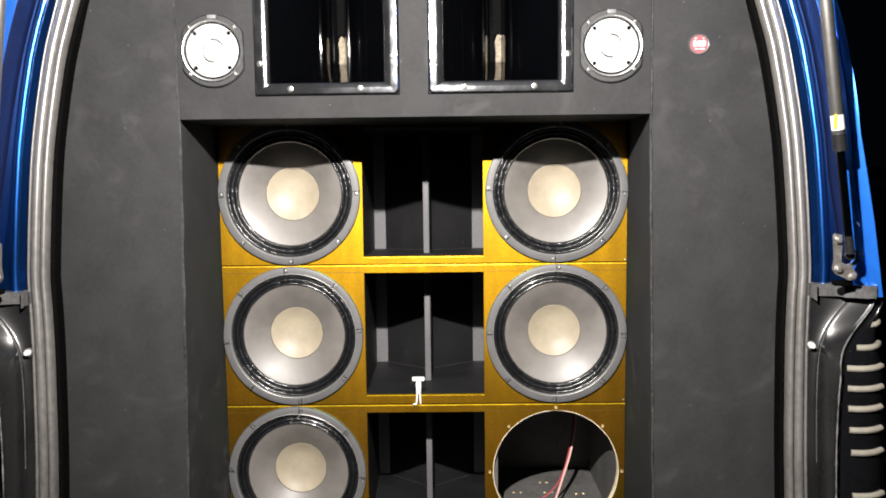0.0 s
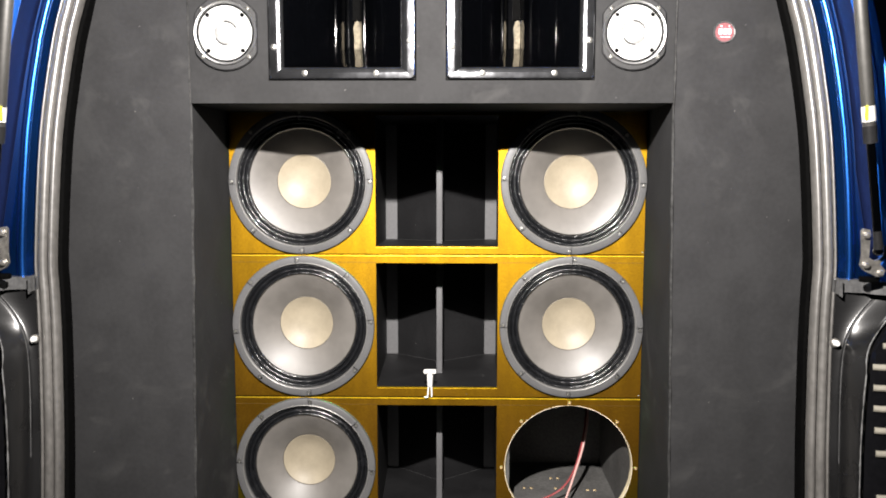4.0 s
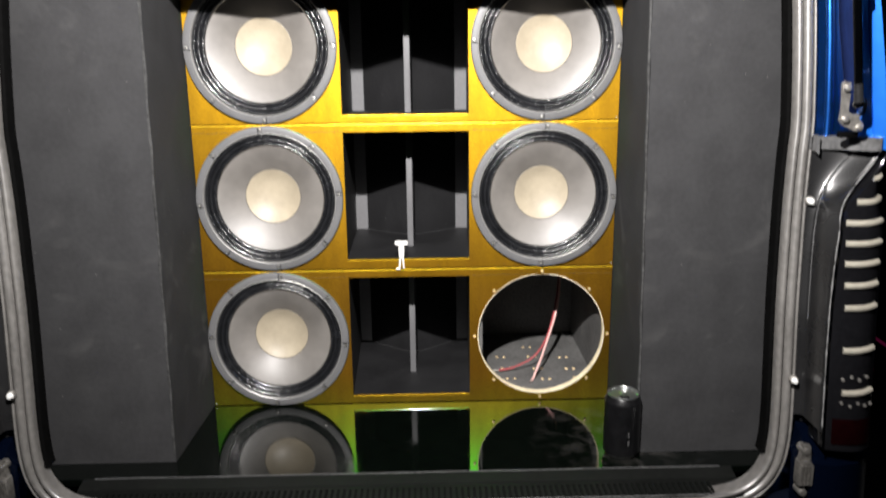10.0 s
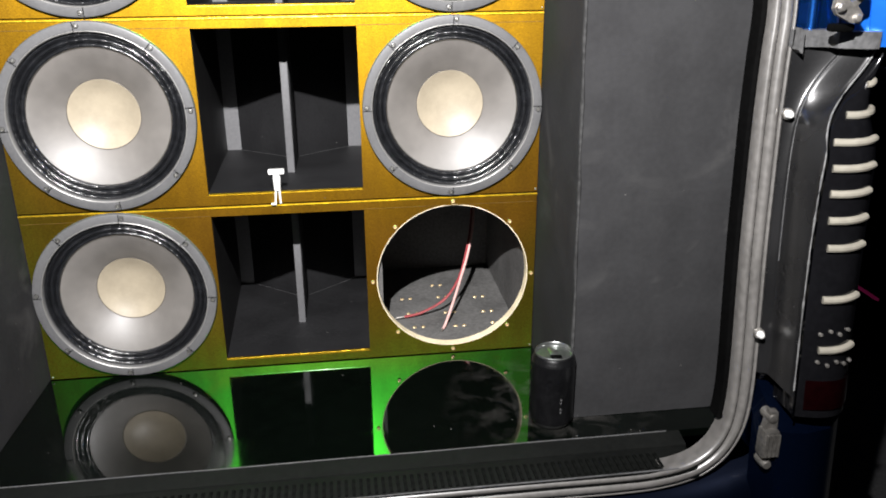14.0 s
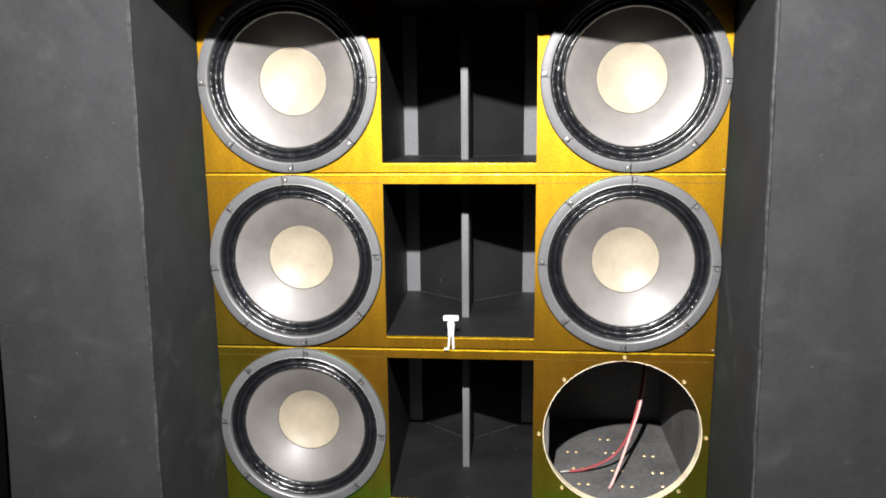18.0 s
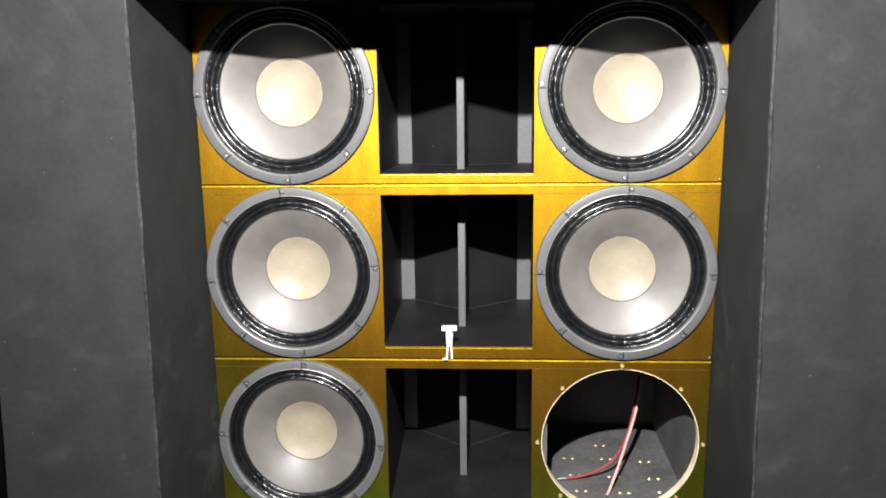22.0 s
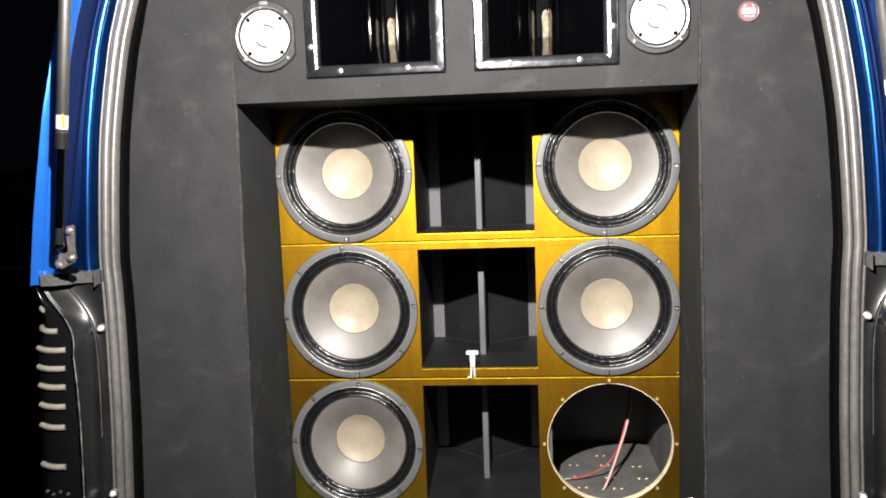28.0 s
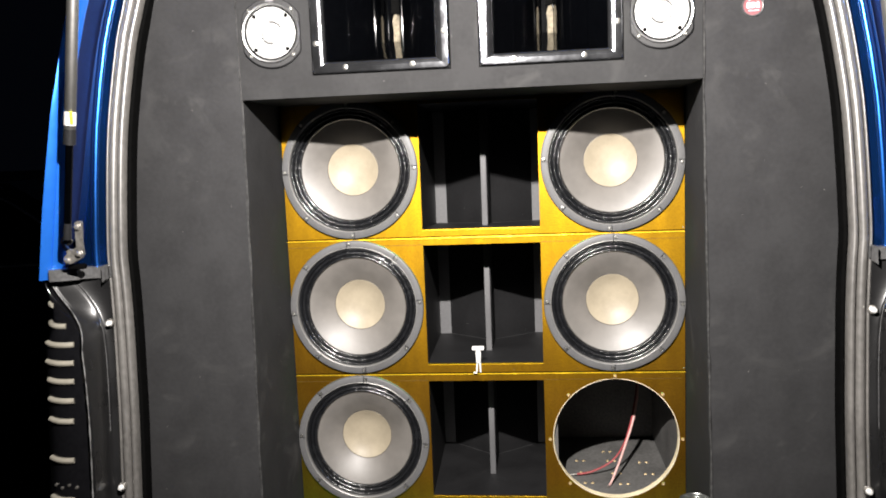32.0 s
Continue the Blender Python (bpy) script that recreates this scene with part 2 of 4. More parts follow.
RING = material("satin_metal_ring", (0.55, 0.55, 0.55), 0.34, metal=0.95, vary=0.1, bump=0.03)
FLOOR_GLOSS = material("dark_green_gloss_sheet", (0.0012, 0.002, 0.0014), 0.07, spec=0.55, coat=0.4, coat_rough=0.05, vary=0.2, scale=5, fine=40, bump=0.0, dust=0.4)


def add_smears(m, low, high):
    """Dry wipe marks that dull the gloss in patches."""
    t = m.node_tree
    b, co = t.nodes["Principled BSDF"], t.nodes.new("ShaderNodeTexCoord")
    n, r = t.nodes.new("ShaderNodeTexNoise"), t.nodes.new("ShaderNodeMapRange")
    n.inputs["Scale"].default_value, n.inputs["Detail"].default_value, n.inputs["Distortion"].default_value = 7.0, 8.0, 1.6
    t.links.new(co.outputs["Object"], n.inputs["Vector"])
    r.inputs[1].default_value, r.inputs[2].default_value = 0.50, 0.68
    r.inputs[3].default_value, r.inputs[4].default_value = low, high
    t.links.new(n.outputs["Fac"], r.inputs[0])
    t.links.new(r.outputs[0], b.inputs["Roughness"])
    t.links.new(r.outputs[0], b.inputs["Coat Roughness"])


add_smears(FLOOR_GLOSS, 0.04, 0.15)


def add_dust_patch(m, centre, size):
    """A wisp of dry dust left round one spot."""
    t = m.node_tree
    b, co = t.nodes["Principled BSDF"], t.nodes.new("ShaderNodeTexCoord")
    n, a, d, near, mul, mix = (t.nodes.new("ShaderNode" + k) for k in ("TexNoise", "MapRange", "VectorMath", "MapRange", "Math", "Mix"))
    n.inputs["Scale"].default_value, n.inputs["Detail"].default_value, n.inputs["Distortion"].default_value = 26.0, 10.0, 0.5
    t.links.new(co.outputs["Object"], n.inputs["Vector"])
    a.inputs[1].default_value, a.inputs[2].default_value = 0.47, 0.75
    t.links.new(n.outputs["Fac"], a.inputs[0])
    d.operation = "DISTANCE"
    t.links.new(co.outputs["Object"], d.inputs[0])
    d.inputs[1].default_value = centre
    near.inputs[1].default_value, near.inputs[2].default_value = size, size * 0.25
    t.links.new(d.outputs["Value"], near.inputs[0])
    mul.operation = "MULTIPLY"
    t.links.new(a.outputs[0], mul.inputs[0])
    t.links.new(near.outputs[0], mul.inputs[1])
    mix.data_type = "RGBA"
    t.links.new(mul.outputs[0], mix.inputs[0])
    t.links.new(b.inputs["Base Color"].links[0].from_socket, mix.inputs[6])
    mix.inputs[7].default_value = (0.040, 0.038, 0.036, 1)
    t.links.new(mix.outputs[2], b.inputs["Base Color"])


add_dust_patch(FLOOR_GLOSS, (0.44, -0.19, 0.654), 0.20)
SCUFF = material("ribbed_scuff_plastic", (0.005, 0.0055, 0.005), 0.6, spec=0.15, vary=0.3, bump=0.1)
BRASS = material("brassed_staple", (0.75, 0.58, 0.33), 0.4, metal=0.7, vary=0.15, bump=0.05)
RUBBER = material("grey_weatherstrip_rubber", (0.13, 0.124, 0.117), 0.34, spec=1.0, coat=1.0, coat_rough=0.32, vary=0.25, scale=5, fine=90, bump=0.1)
RUBBER_BLACK = material("black_rubber_lip", (0.0022, 0.0022, 0.0022), 0.9, spec=0.03, vary=0.3, bump=0.1)
BLUE = material("metallic_blue_paint", (0.020, 0.20, 0.86), 0.36, metal=0.6, coat=1.0, coat_rough=0.10, vary=0.08, scale=4, fine=45, bump=0.12, depth=0.003)
# pillar blue again, darkened for the shade on its inner face and channel
BLUE_SHADED = material("blue_inner_paint_shaded", (0.016, 0.100, 0.40), 0.24, metal=0.95, coat=1.0, coat_rough=0.05, vary=0.15, scale=4, fine=300, bump=0.0)
CHANNEL_SHADED = material("blue_channel_paint_shaded", (0.007, 0.013, 0.052), 0.5, metal=0.2, spec=0.3, vary=0.2, scale=8, fine=120, bump=0.05)
# the same blue paint; the fall-off of light low down is in its colour
BODY_SHADED = material("blue_body_paint_shaded", (0.0025, 0.0055, 0.017), 0.34, metal=0.8, coat=0.15, coat_rough=0.06, vary=0.2, scale=4, fine=300, bump=0.0)
CORNER_SHADED = material("blue_corner_paint_shaded", (0.003, 0.008, 0.027), 0.2, metal=0.8, coat=0.6, coat_rough=0.06, vary=0.2, scale=4, fine=300, bump=0.0)
OLD_STEEL = material("weathered_steel", (0.20, 0.19, 0.175), 0.5, metal=0.7, vary=0.3, scale=40, fine=160, bump=0.2)
STEEL = material("dull_plated_steel", (0.42, 0.40, 0.37), 0.42, metal=0.8, vary=0.3, scale=40, fine=160, bump=0.2)
LATCH = material("pale_plated_steel", (0.62, 0.57, 0.49), 0.5, metal=0.3, vary=0.25, scale=40, fine=160, bump=0.2)
STRUT = material("grey_strut_tube", (0.48, 0.47, 0.45), 0.43, metal=0.95, spec=0.8, vary=0.1, bump=0.04)
LABEL = material("white_sticker", (0.78, 0.78, 0.75), 0.5, vary=0.05, bump=0.02)
LABEL_YELLOW = material("yellow_sticker", (0.75, 0.70, 0.06), 0.5, vary=0.05, bump=0.02)
LENS = material("smoked_lamp_lens", (0.006, 0.006, 0.007), 0.07, spec=0.6, coat=0.6, vary=0.2, bump=0.02)
LENS_RED = material("red_reflector", (0.0045, 0.0004, 0.0006), 0.2, coat=0.6, vary=0.3, scale=30, fine=90, bump=0.3)
MOUNT = material("black_pillar_plastic", (0.010, 0.010, 0.0105), 0.28, spec=0.9, coat=0.5, coat_rough=0.16, vary=0.3, scale=9, fine=300, bump=0.02, grain=0.15)
GREY_PLASTIC = material("worn_grey_plastic", (0.085, 0.085, 0.086), 0.40, vary=0.35, scale=22, fine=160, bump=0.15)
RIB_WORN = material("scuffed_plastic_edge", (0.17, 0.17, 0.17), 0.40, vary=0.5, scale=30, fine=160, bump=0.2)
SCUFF_RIB = material("satin_ribbed_plastic", (0.006, 0.0065, 0.006), 0.7, spec=0.0, vary=0.4, scale=9, bump=0.1)
SEAM_GLUE = material("dull_glue_line", (0.035, 0.035, 0.036), 0.6, vary=0.4, scale=40, bump=0.1)
SEAM = material("amber_joint_shade", (0.10, 0.055, 0.008), 0.5, vary=0.4, scale=30, bump=0.1)
LIGHT_BAR = material("cream_light_guide", (0.31, 0.29, 0.24), 0.35, vary=0.1, scale=30, bump=0.05)
WIRE_RED = material("red_wire_sleeve", (0.30, 0.05, 0.055), 0.4, vary=0.15, bump=0.05)
WIRE_PINK = material("clear_wire_sleeve", (0.74, 0.46, 0.43), 0.35, vary=0.2, bump=0.05)
WHITE = material("white_plastic", (0.82, 0.82, 0.80), 0.4, vary=0.04, bump=0.03)
CAN = material("black_can_print", (0.004, 0.004, 0.0045), 0.3, metal=0.0, vary=0.4, scale=30, fine=200, bump=0.1)
CAN_TOP = material("dark_can_lid", (0.30, 0.31, 0.30), 0.3, metal=0.9, vary=0.2, bump=0.05)
ASPHALT = material("dark_asphalt", (0.032, 0.032, 0.033), 0.9, vary=0.4, scale=1.5, fine=120, bump=0.6, depth=0.006)


def glow(name, colour, strength):
    m = bpy.data.materials.new(name)
    m.use_nodes = True
    setting(m, base_color=(0.05, 0.01, 0.01, 1), emission_color=(*colour, 1), emission_strength=strength)
    return m


METER_RED = glow("lit_red_digits", (1.0, 0.42, 0.45), 4.0)
# pinkish emission on the window imitates the bloom of the lit digits
METER_FACE = glow("meter_window_bloom", (1.0, 0.38, 0.41), 0.62)


# ---------------------------------------------------------------- mesh helpers
def mesh_ob(name, bm, mat, smooth=True, angle=35):
    me = bpy.data.meshes.new(name)
    bmesh.ops.recalc_face_normals(bm, faces=bm.faces)
    if smooth:
        lim = radians(angle)
        for f in bm.faces:
            f.smooth = True
        for e in bm.edges:
            e.smooth = len(e.link_faces) == 2 and e.calc_face_angle(0) < lim
    bm.to_mesh(me)
    bm.free()
    for m in (mat if isinstance(mat, (list, tuple)) else [mat]):
        me.materials.append(m)
    return new(name, me)


def part(name, bm, mat, parent, label="", **kw):
    ob = mesh_ob(name, bm, mat, **kw)
    ob.parent = parent
    if label:
        tagged(ob, label)
    return ob


def thing(name, label, category, where=(0, 0, 0), group="", kind=""):
    ob = new(name)
    ob.empty_display_size = 0.05
    ob.location = where
    return tagged(ob, label, category, group, kind)


def box(x0, x1, y0, y1, z0, z1, bevel=0.0, bm=None):
    own = bmesh.new()
    bmesh.ops.create_cube(own, size=1)
    for v in own.verts:
        v.co = Vector(((x0 + x1) / 2 + v.co.x * (x1 - x0), (y0 + y1) / 2 + v.co.y * (y1 - y0), (z0 + z1) / 2 + v.co.z * (z1 - z0)))
    if bevel:
        bmesh.ops.bevel(own, geom=own.edges[:], offset=bevel, segments=2, affect="EDGES", profile=0.5)
    return join(bm, own)


def join(bm, own):
    if bm is None:
        return own
    me = bpy.data.meshes.new("joined")
    own.to_mesh(me)
    own.free()
    bm.from_mesh(me)
    bpy.data.meshes.remove(me)
    return bm


def lathe(profile, n=48, bm=None, centre=(0, 0, 0), axis="y"):
    """Turn a profile of (radius, height) round an axis; heights along -y (towards the viewer) or z."""
    own = bmesh.new()
    rings = []
    for r, h in profile:
        if r < 1e-6:
            p = (0, -h, 0) if axis == "y" else (0, 0, h)
            rings.append([own.verts.new(p)])
            continue
        ring = []
        for i in range(n):
            a = 2 * math.pi * i / n
            p = (r * math.cos(a), -h, r * math.sin(a)) if axis == "y" else (r * math.cos(a), r * math.sin(a), h)
            ring.append(own.verts.new(p))
        rings.append(ring)
    for a, b in zip(rings, rings[1:]):
        for i in range(n):
            j = (i + 1) % n
            if len(a) == 1 and len(b) > 1:
                own.faces.new((a[0], b[i], b[j]))
            elif len(b) == 1 and len(a) > 1:
                own.faces.new((a[i], a[j], b[0]))
            elif len(a) > 1:
                own.faces.new((a[i], a[j], b[j], b[i]))
    for v in own.verts:
        v.co += Vector(centre)
    return join(bm, own)


def tube(points, radius, n=10, bm=None, closed=False):
    """A round tube along points; radius a number or one for each point."""
    own = bmesh.new()
    pts = [Vector(p) for p in points]
    rads = radius if isinstance(radius, (list, tuple)) else [radius] * len(pts)
    rings, side = [], None
    for i, p in enumerate(pts):
        d = (pts[min(i + 1, len(pts) - 1)] - pts[max(i - 1, 0)]).normalized()
        side = (d.orthogonal() if side is None else side - d * side.dot(d)).normalized()
        up = d.cross(side)
        rings.append([own.verts.new(p + (side * math.cos(2 * math.pi * k / n) + up * math.sin(2 * math.pi * k / n)) * rads[i]) for k in range(n)])
    for a, b in zip(rings, rings[1:]):
        for k in range(n):
            own.faces.new((a[k], a[(k + 1) % n], b[(k + 1) % n], b[k]))
    own.faces.new(rings[0][::-1])
    own.faces.new(rings[-1])
    return join(bm, own)


def smooth_line(points, steps=6):
    """Catmull-Rom through the points."""
    pts = [Vector(p) for p in points]
    out = []
    for i in range(len(pts) - 1):
        a, b, c, d = pts[max(i - 1, 0)], pts[i], pts[i + 1], pts[min(i + 2, len(pts) - 1)]
        for s in range(steps):
            t = s / steps
            out.append(0.5 * (2 * b + (c - a) * t + (2 * a - 5 * b + 4 * c - d) * t * t + (3 * b - a - 3 * c + d) * t ** 3))
    return out + [pts[-1]]


def prism(outline, y0, y1, bm=None):
    """Extrude an outline of (x, z) from y0 to y1."""
    own = bmesh.new()
    a = [own.verts.new((x, y0, z)) for x, z in outline]
    b = [own.verts.new((x, y1, z)) for x, z in outline]
    own.faces.new(a)
    own.faces.new(b[::-1])
    for i in range(len(a)):
        j = (i + 1) % len(a)
        own.faces.new((a[i], b[i], b[j], a[j]))
    return join(bm, own)


def prism_plan(outline, z0, z1):
    """Extrude an outline of (x, y) from z0 to z1."""
    own = bmesh.new()
    a = [own.verts.new((x, y, z0)) for x, y in outline]
    b = [own.verts.new((x, y, z1)) for x, y in outline]
    own.faces.new(a)
    own.faces.new(b[::-1])
    for i in range(len(a)):
        j = (i + 1) % len(a)
        own.faces.new((a[i], b[i], b[j], a[j]))
    return own


def prism_side(outline, x0, x1):
    """Extrude an outline of (y, z) from x0 to x1."""
    own = bmesh.new()
    a = [own.verts.new((x0, y, z)) for y, z in outline]
    b = [own.verts.new((x1, y, z)) for y, z in outline]
    own.faces.new(a)
    own.faces.new(b[::-1])
    for i in range(len(a)):
        j = (i + 1) % len(a)
        own.faces.new((a[i], b[i], b[j], a[j]))
    return own


def holed_plate(x0, x1, z0, z1, cx, cz, r, y0, y1, n=64, bm=None):
    """A plate with a round hole through it; the wall of the hole is left open."""
    own = bmesh.new()
    for y in (y0,):
        ring, edge = [], []
        for i in range(n):
            a = 2 * math.pi * (i + 0.5) / n
            c, s = math.cos(a), math.sin(a)
            ring.append(own.verts.new((cx + r * c, y, cz + r * s)))
            k = min((x1 - cx) / c if c > 0 else (x0 - cx) / c, (z1 - cz) / s if s > 0 else (z0 - cz) / s)
            edge.append(own.verts.new((cx + k * c, y, cz + k * s)))
        for i in range(n):
            j = (i + 1) % n
            own.faces.new((ring[i], ring[j], edge[j], edge[i]))
        for px in (x0, x1):
            for pz in (z0, z1):
                near = sorted(range(n), key=lambda q: (edge[q].co - Vector((px, y, pz))).length)[:2]
                own.faces.new((edge[near[0]], edge[near[1]], own.verts.new((px, y, pz))))
    return join(bm, own)


def sweep(path, profile, depth_of, bm=None, closed=True):
    """Sweep a profile of (outward, back) along a path of (x, z) points round the opening."""
    own = bmesh.new()
    n = len(path)
    rows = []
    for i, (x, z) in enumerate(path):
        (ax, az), (bx, bz) = path[(i - 1) % n], path[(i + 1) % n]
        d = Vector((bx - ax, bz - az)).normalized()
        nx, nz = d.y, -d.x
        rows.append([own.verts.new((x + nx * u, depth_of(z) + v, z + nz * u)) for u, v in profile])
    for i in range(n if closed else n - 1):
        a, b = rows[i], rows[(i + 1) % n]
        for k in range(len(profile) - 1):
            own.faces.new((a[k], a[k + 1], b[k + 1], b[k]))
    return join(bm, own)


# ---------------------------------------------------------------- plan
PANEL = -0.258        # front of the trim panels and the horn cabinet
FLOOR = 0.654
PITCH = 0.3205
ROW_TOP = [1.6155, 1.295, 0.9745]
BOX_X0, BOX_X1 = -0.452, 0.452
SLOT = 0.134
WOOFER_X = 0.2955


def opening_depth(z):
    return -0.345 - 0.1 * (1.18 - z)


# ---------------------------------------------------------------- ground and van body
g = bmesh.new()
bmesh.ops.create_grid(g, x_segments=8, y_segments=8, size=400)
tagged(mesh_ob("ground", g, ASPHALT), "dark asphalt ground at night", "ground", kind="structure")

HALF = [(0, 0.629), (0.2, 0.6285), (0.38, 0.628), (0.50, 0.627), (0.56, 0.630), (0.61, 0.641), (0.645, 0.663), (0.667, 0.695), (0.678, 0.735),
        (0.682, 0.80), (0.682, 0.90), (0.682, 1.0), (0.684, 1.10), (0.686, 1.18), (0.690, 1.26), (0.6935, 1.31), (0.693, 1.36), (0.690, 1.45),
        (0.684, 1.55), (0.673, 1.64), (0.660, 1.72), (0.648, 1.77), (0.625, 1.85), (0.59, 1.93), (0.53, 2.0), (0.44, 2.05), (0.3, 2.075), (0, 2.085)]
half_line = [(p.x, p.z) for p in smooth_line([(x, 0, z) for x, z in HALF], 4)]
OPENING = half_line + [(-x, z) for x, z in half_line[-2:0:-1]]


def strip_x(z):
    """Outer edge of the weatherstrip at a height."""
    side = [(a, b) for a, b in HALF if b > 0.72]
    for (x0, z0), (x1, z1) in zip(side, side[1:]):
        if z0 <= z <= z1:
            return x0 + (x1 - x0) * (z - z0) / (z1 - z0) + 0.019
    return 0.7


van = thing("van", "dark blue panel van with its tailgate raised at night", "van", (0, 0, 0))


def ridge(u0, u1, top, low, n=8):
    """A rounded ridge of the rubber profile."""
    return [((u0 + u1) / 2 - (u1 - u0) / 2 * math.cos(math.pi * i / n), low - (low - top) * math.sin(math.pi * i / n) ** 0.7) for i in range(n + 1)]


part("weatherstrip", sweep(OPENING, [(-0.0180, 0.02)] + ridge(-0.0180, -0.0055, -0.0115, 0.002) + ridge(-0.0045, 0.0120, -0.0125, 0.001, 12) + ridge(0.0130, 0.0190, -0.008, 0.001) + [(0.019, 0.02)],
                           opening_depth), RUBBER, van, "grey grooved rubber weatherstrip round the tailgate opening", angle=60)
UPPER = [p for p in half_line if p[1] > 0.70]
UPPER = UPPER + [(-x, z) for x, z in UPPER[-2::-1]]
part("inner_lip", sweep(UPPER, [(-0.0270, 0.030), (-0.0275, 0.014), (-0.0262, 0.006), (-0.0215, 0.004), (-0.0165, 0.008)], opening_depth, closed=False), RUBBER_BLACK, van, "black rubber inner lip")
part("flange", sweep(OPENING, [(0.017, 0.004), (0.0245, 0.006), (0.026, 0.016)], opening_depth), RUBBER_BLACK, van)


OUTER = [(1.25, 0.820), (1.28, 0.816), (1.40, 0.798), (1.49, 0.781), (1.59, 0.761), (1.69, 0.738), (1.78, 0.715), (1.90, 0.675), (2.0, 0.62), (2.15, 0.54)]
INNER = [(1.25, 0.784), (1.28, 0.779), (1.40, 0.760), (1.49, 0.747), (1.59, 0.733), (1.69, 0.716), (1.78, 0.692), (1.90, 0.65), (2.0, 0.60), (2.15, 0.52)]


def along(table, z):
    for (z0, x0), (z1, x1) in zip(table, table[1:]):
        if z0 <= z <= z1:
            return x0 + (x1 - x0) * (z - z0) / (z1 - z0)
    return table[-1][1]


def pillar(sign):
    """Painted pillar beside the upper opening: inner face with a crease, strut channel, outer flange."""
    own = bmesh.new()
    rows = []
    for i in range(34):
        z = 1.274 + i * 0.026
        out = 0.010 if sign < 0 else 0.0
        s = strip_x(z)
        n = max(along(INNER, z) + out, s + 0.041)
        o = max(along(OUTER, z) + out, n + 0.024)
        w, f = opening_depth(z), -0.39 + 0.1 * max(0, z - 1.6)
        m = (n + o) / 2
        crease = [(s + 0.0235 + 0.0105 * math.sin(math.radians(15 * k - 60)), w - 0.0004 - 0.0121 * math.cos(math.radians(15 * k - 60))) for k in range(9)]
        row = [(s, w + 0.010), (s + 0.003, w - 0.005), *crease, (n - 0.0055, w - 0.0073), (n - 0.004, w - 0.0070), (n - 0.001, w + 0.004), (n, f + 0.030), (n + 0.002, f + 0.022), (m - 0.003, f + 0.011), (m - 0.001, f + 0.0125), (m + 0.001, f + 0.010),
               (o - 0.006, f + 0.0015), (o - 0.003, f), (o - 0.001, f + 0.003), (o, f + 0.04), (o + 0.002, 0.0), (o + 0.002, 3.0)]
        rows.append([own.verts.new((sign * x, y, z)) for x, y in row])
    for a, b in zip(rows, rows[1:]):
        for j in range(len(a) - 1):
            f = own.faces.new((a[j], a[j + 1], b[j + 1], b[j]))
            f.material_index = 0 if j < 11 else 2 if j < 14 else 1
    return own


for side in (-1, 1):
    part("pillar", pillar(side), [BLUE_SHADED, BLUE, CHANNEL_SHADED], van, "metallic blue painted rear pillar", angle=40)
    part("body_side", box(*sorted((side * 0.80, side * 0.845)), -0.20, 3.2, 0.25, 1.30, 0.015), BLUE, van, "blue outer body side")
lid = part("tailgate", prism_side([(-0.27, 2.10), (-0.27, 2.14), (-0.80, 2.19), (-1.42, 2.12), (-1.42, 2.07), (-0.80, 2.13)], -0.70, 0.70), BLUE, van, "raised blue tailgate")
part("tailgate_trim", prism_side([(-0.33, 2.09), (-0.80, 2.125), (-1.38, 2.065), (-1.38, 2.055), (-0.80, 2.112), (-0.33, 2.08)], -0.62, 0.62), SATIN_BLACK, lid, "black inner tailgate trim")
part("roof", box(-0.80, 0.80, -0.25, 3.2, 2.085, 2.12, 0.012), BLUE, van)
part("front_bulkhead", box(-0.84, 0.84, 3.15, 3.2, 0.3, 2.1), SATIN_BLACK, van)
part("underbody", box(-0.80, 0.80, -0.36, 3.2, 0.28, 0.55), SATIN_BLACK, van)


def lower_panel():
    own = bmesh.new()
    prof = [(-0.385, 0.612), (-0.400, 0.604), (-0.412, 0.596), (-0.425, 0.575), (-0.432, 0.545), (-0.436, 0.50), (-0.45, 0.492), (-0.53, 0.488), (-0.555, 0.475), (-0.56, 0.42), (-0.55, 0.30), (-0.40, 0.27)]
    rows = []
    for i in range(41):
        x = -0.83 + 1.66 * i / 40
        lift = max(0, abs(x) - 0.52)
        rows.append([own.verts.new((x, y + 1.1 * max(0, abs(x) - 0.70) ** 1.5, z + (0.9 * lift * lift if k < 6 else 0))) for k, (y, z) in enumerate(prof)])
    for a, b in zip(rows, rows[1:]):
        for j in range(len(prof) - 1):
            own.faces.new((a[j], a[j + 1], b[j + 1], b[j]))
    return own


part("rear_sill_panel", lower_panel(), BODY_SHADED, van, "blue lower rear panel and bumper, shade in the colour")


def corner_panel(sign):
    """Blue body corner beside the lower opening."""
    own = bmesh.new()
    prof = [(0.697, -0.012), (0.705, -0.035), (0.712, -0.062), (0.728, -0.070), (0.75, -0.074), (0.79, -0.066), (0.82, -0.04), (0.838, 0.02), (0.845, 0.3)]
    rows = []
    for i in range(20):
        z = 0.48 + 0.80 * i / 19
        sink = 0.0 if z < 0.765 else 0.075
        rows.append([own.verts.new((sign * u, opening_depth(z) + v + sink, z)) for u, v in prof])
    for a, b in zip(rows, rows[1:]):
        for j in range(len(prof) - 1):
            own.faces.new((a[j], a[j + 1], b[j + 1], b[j]))
    return own


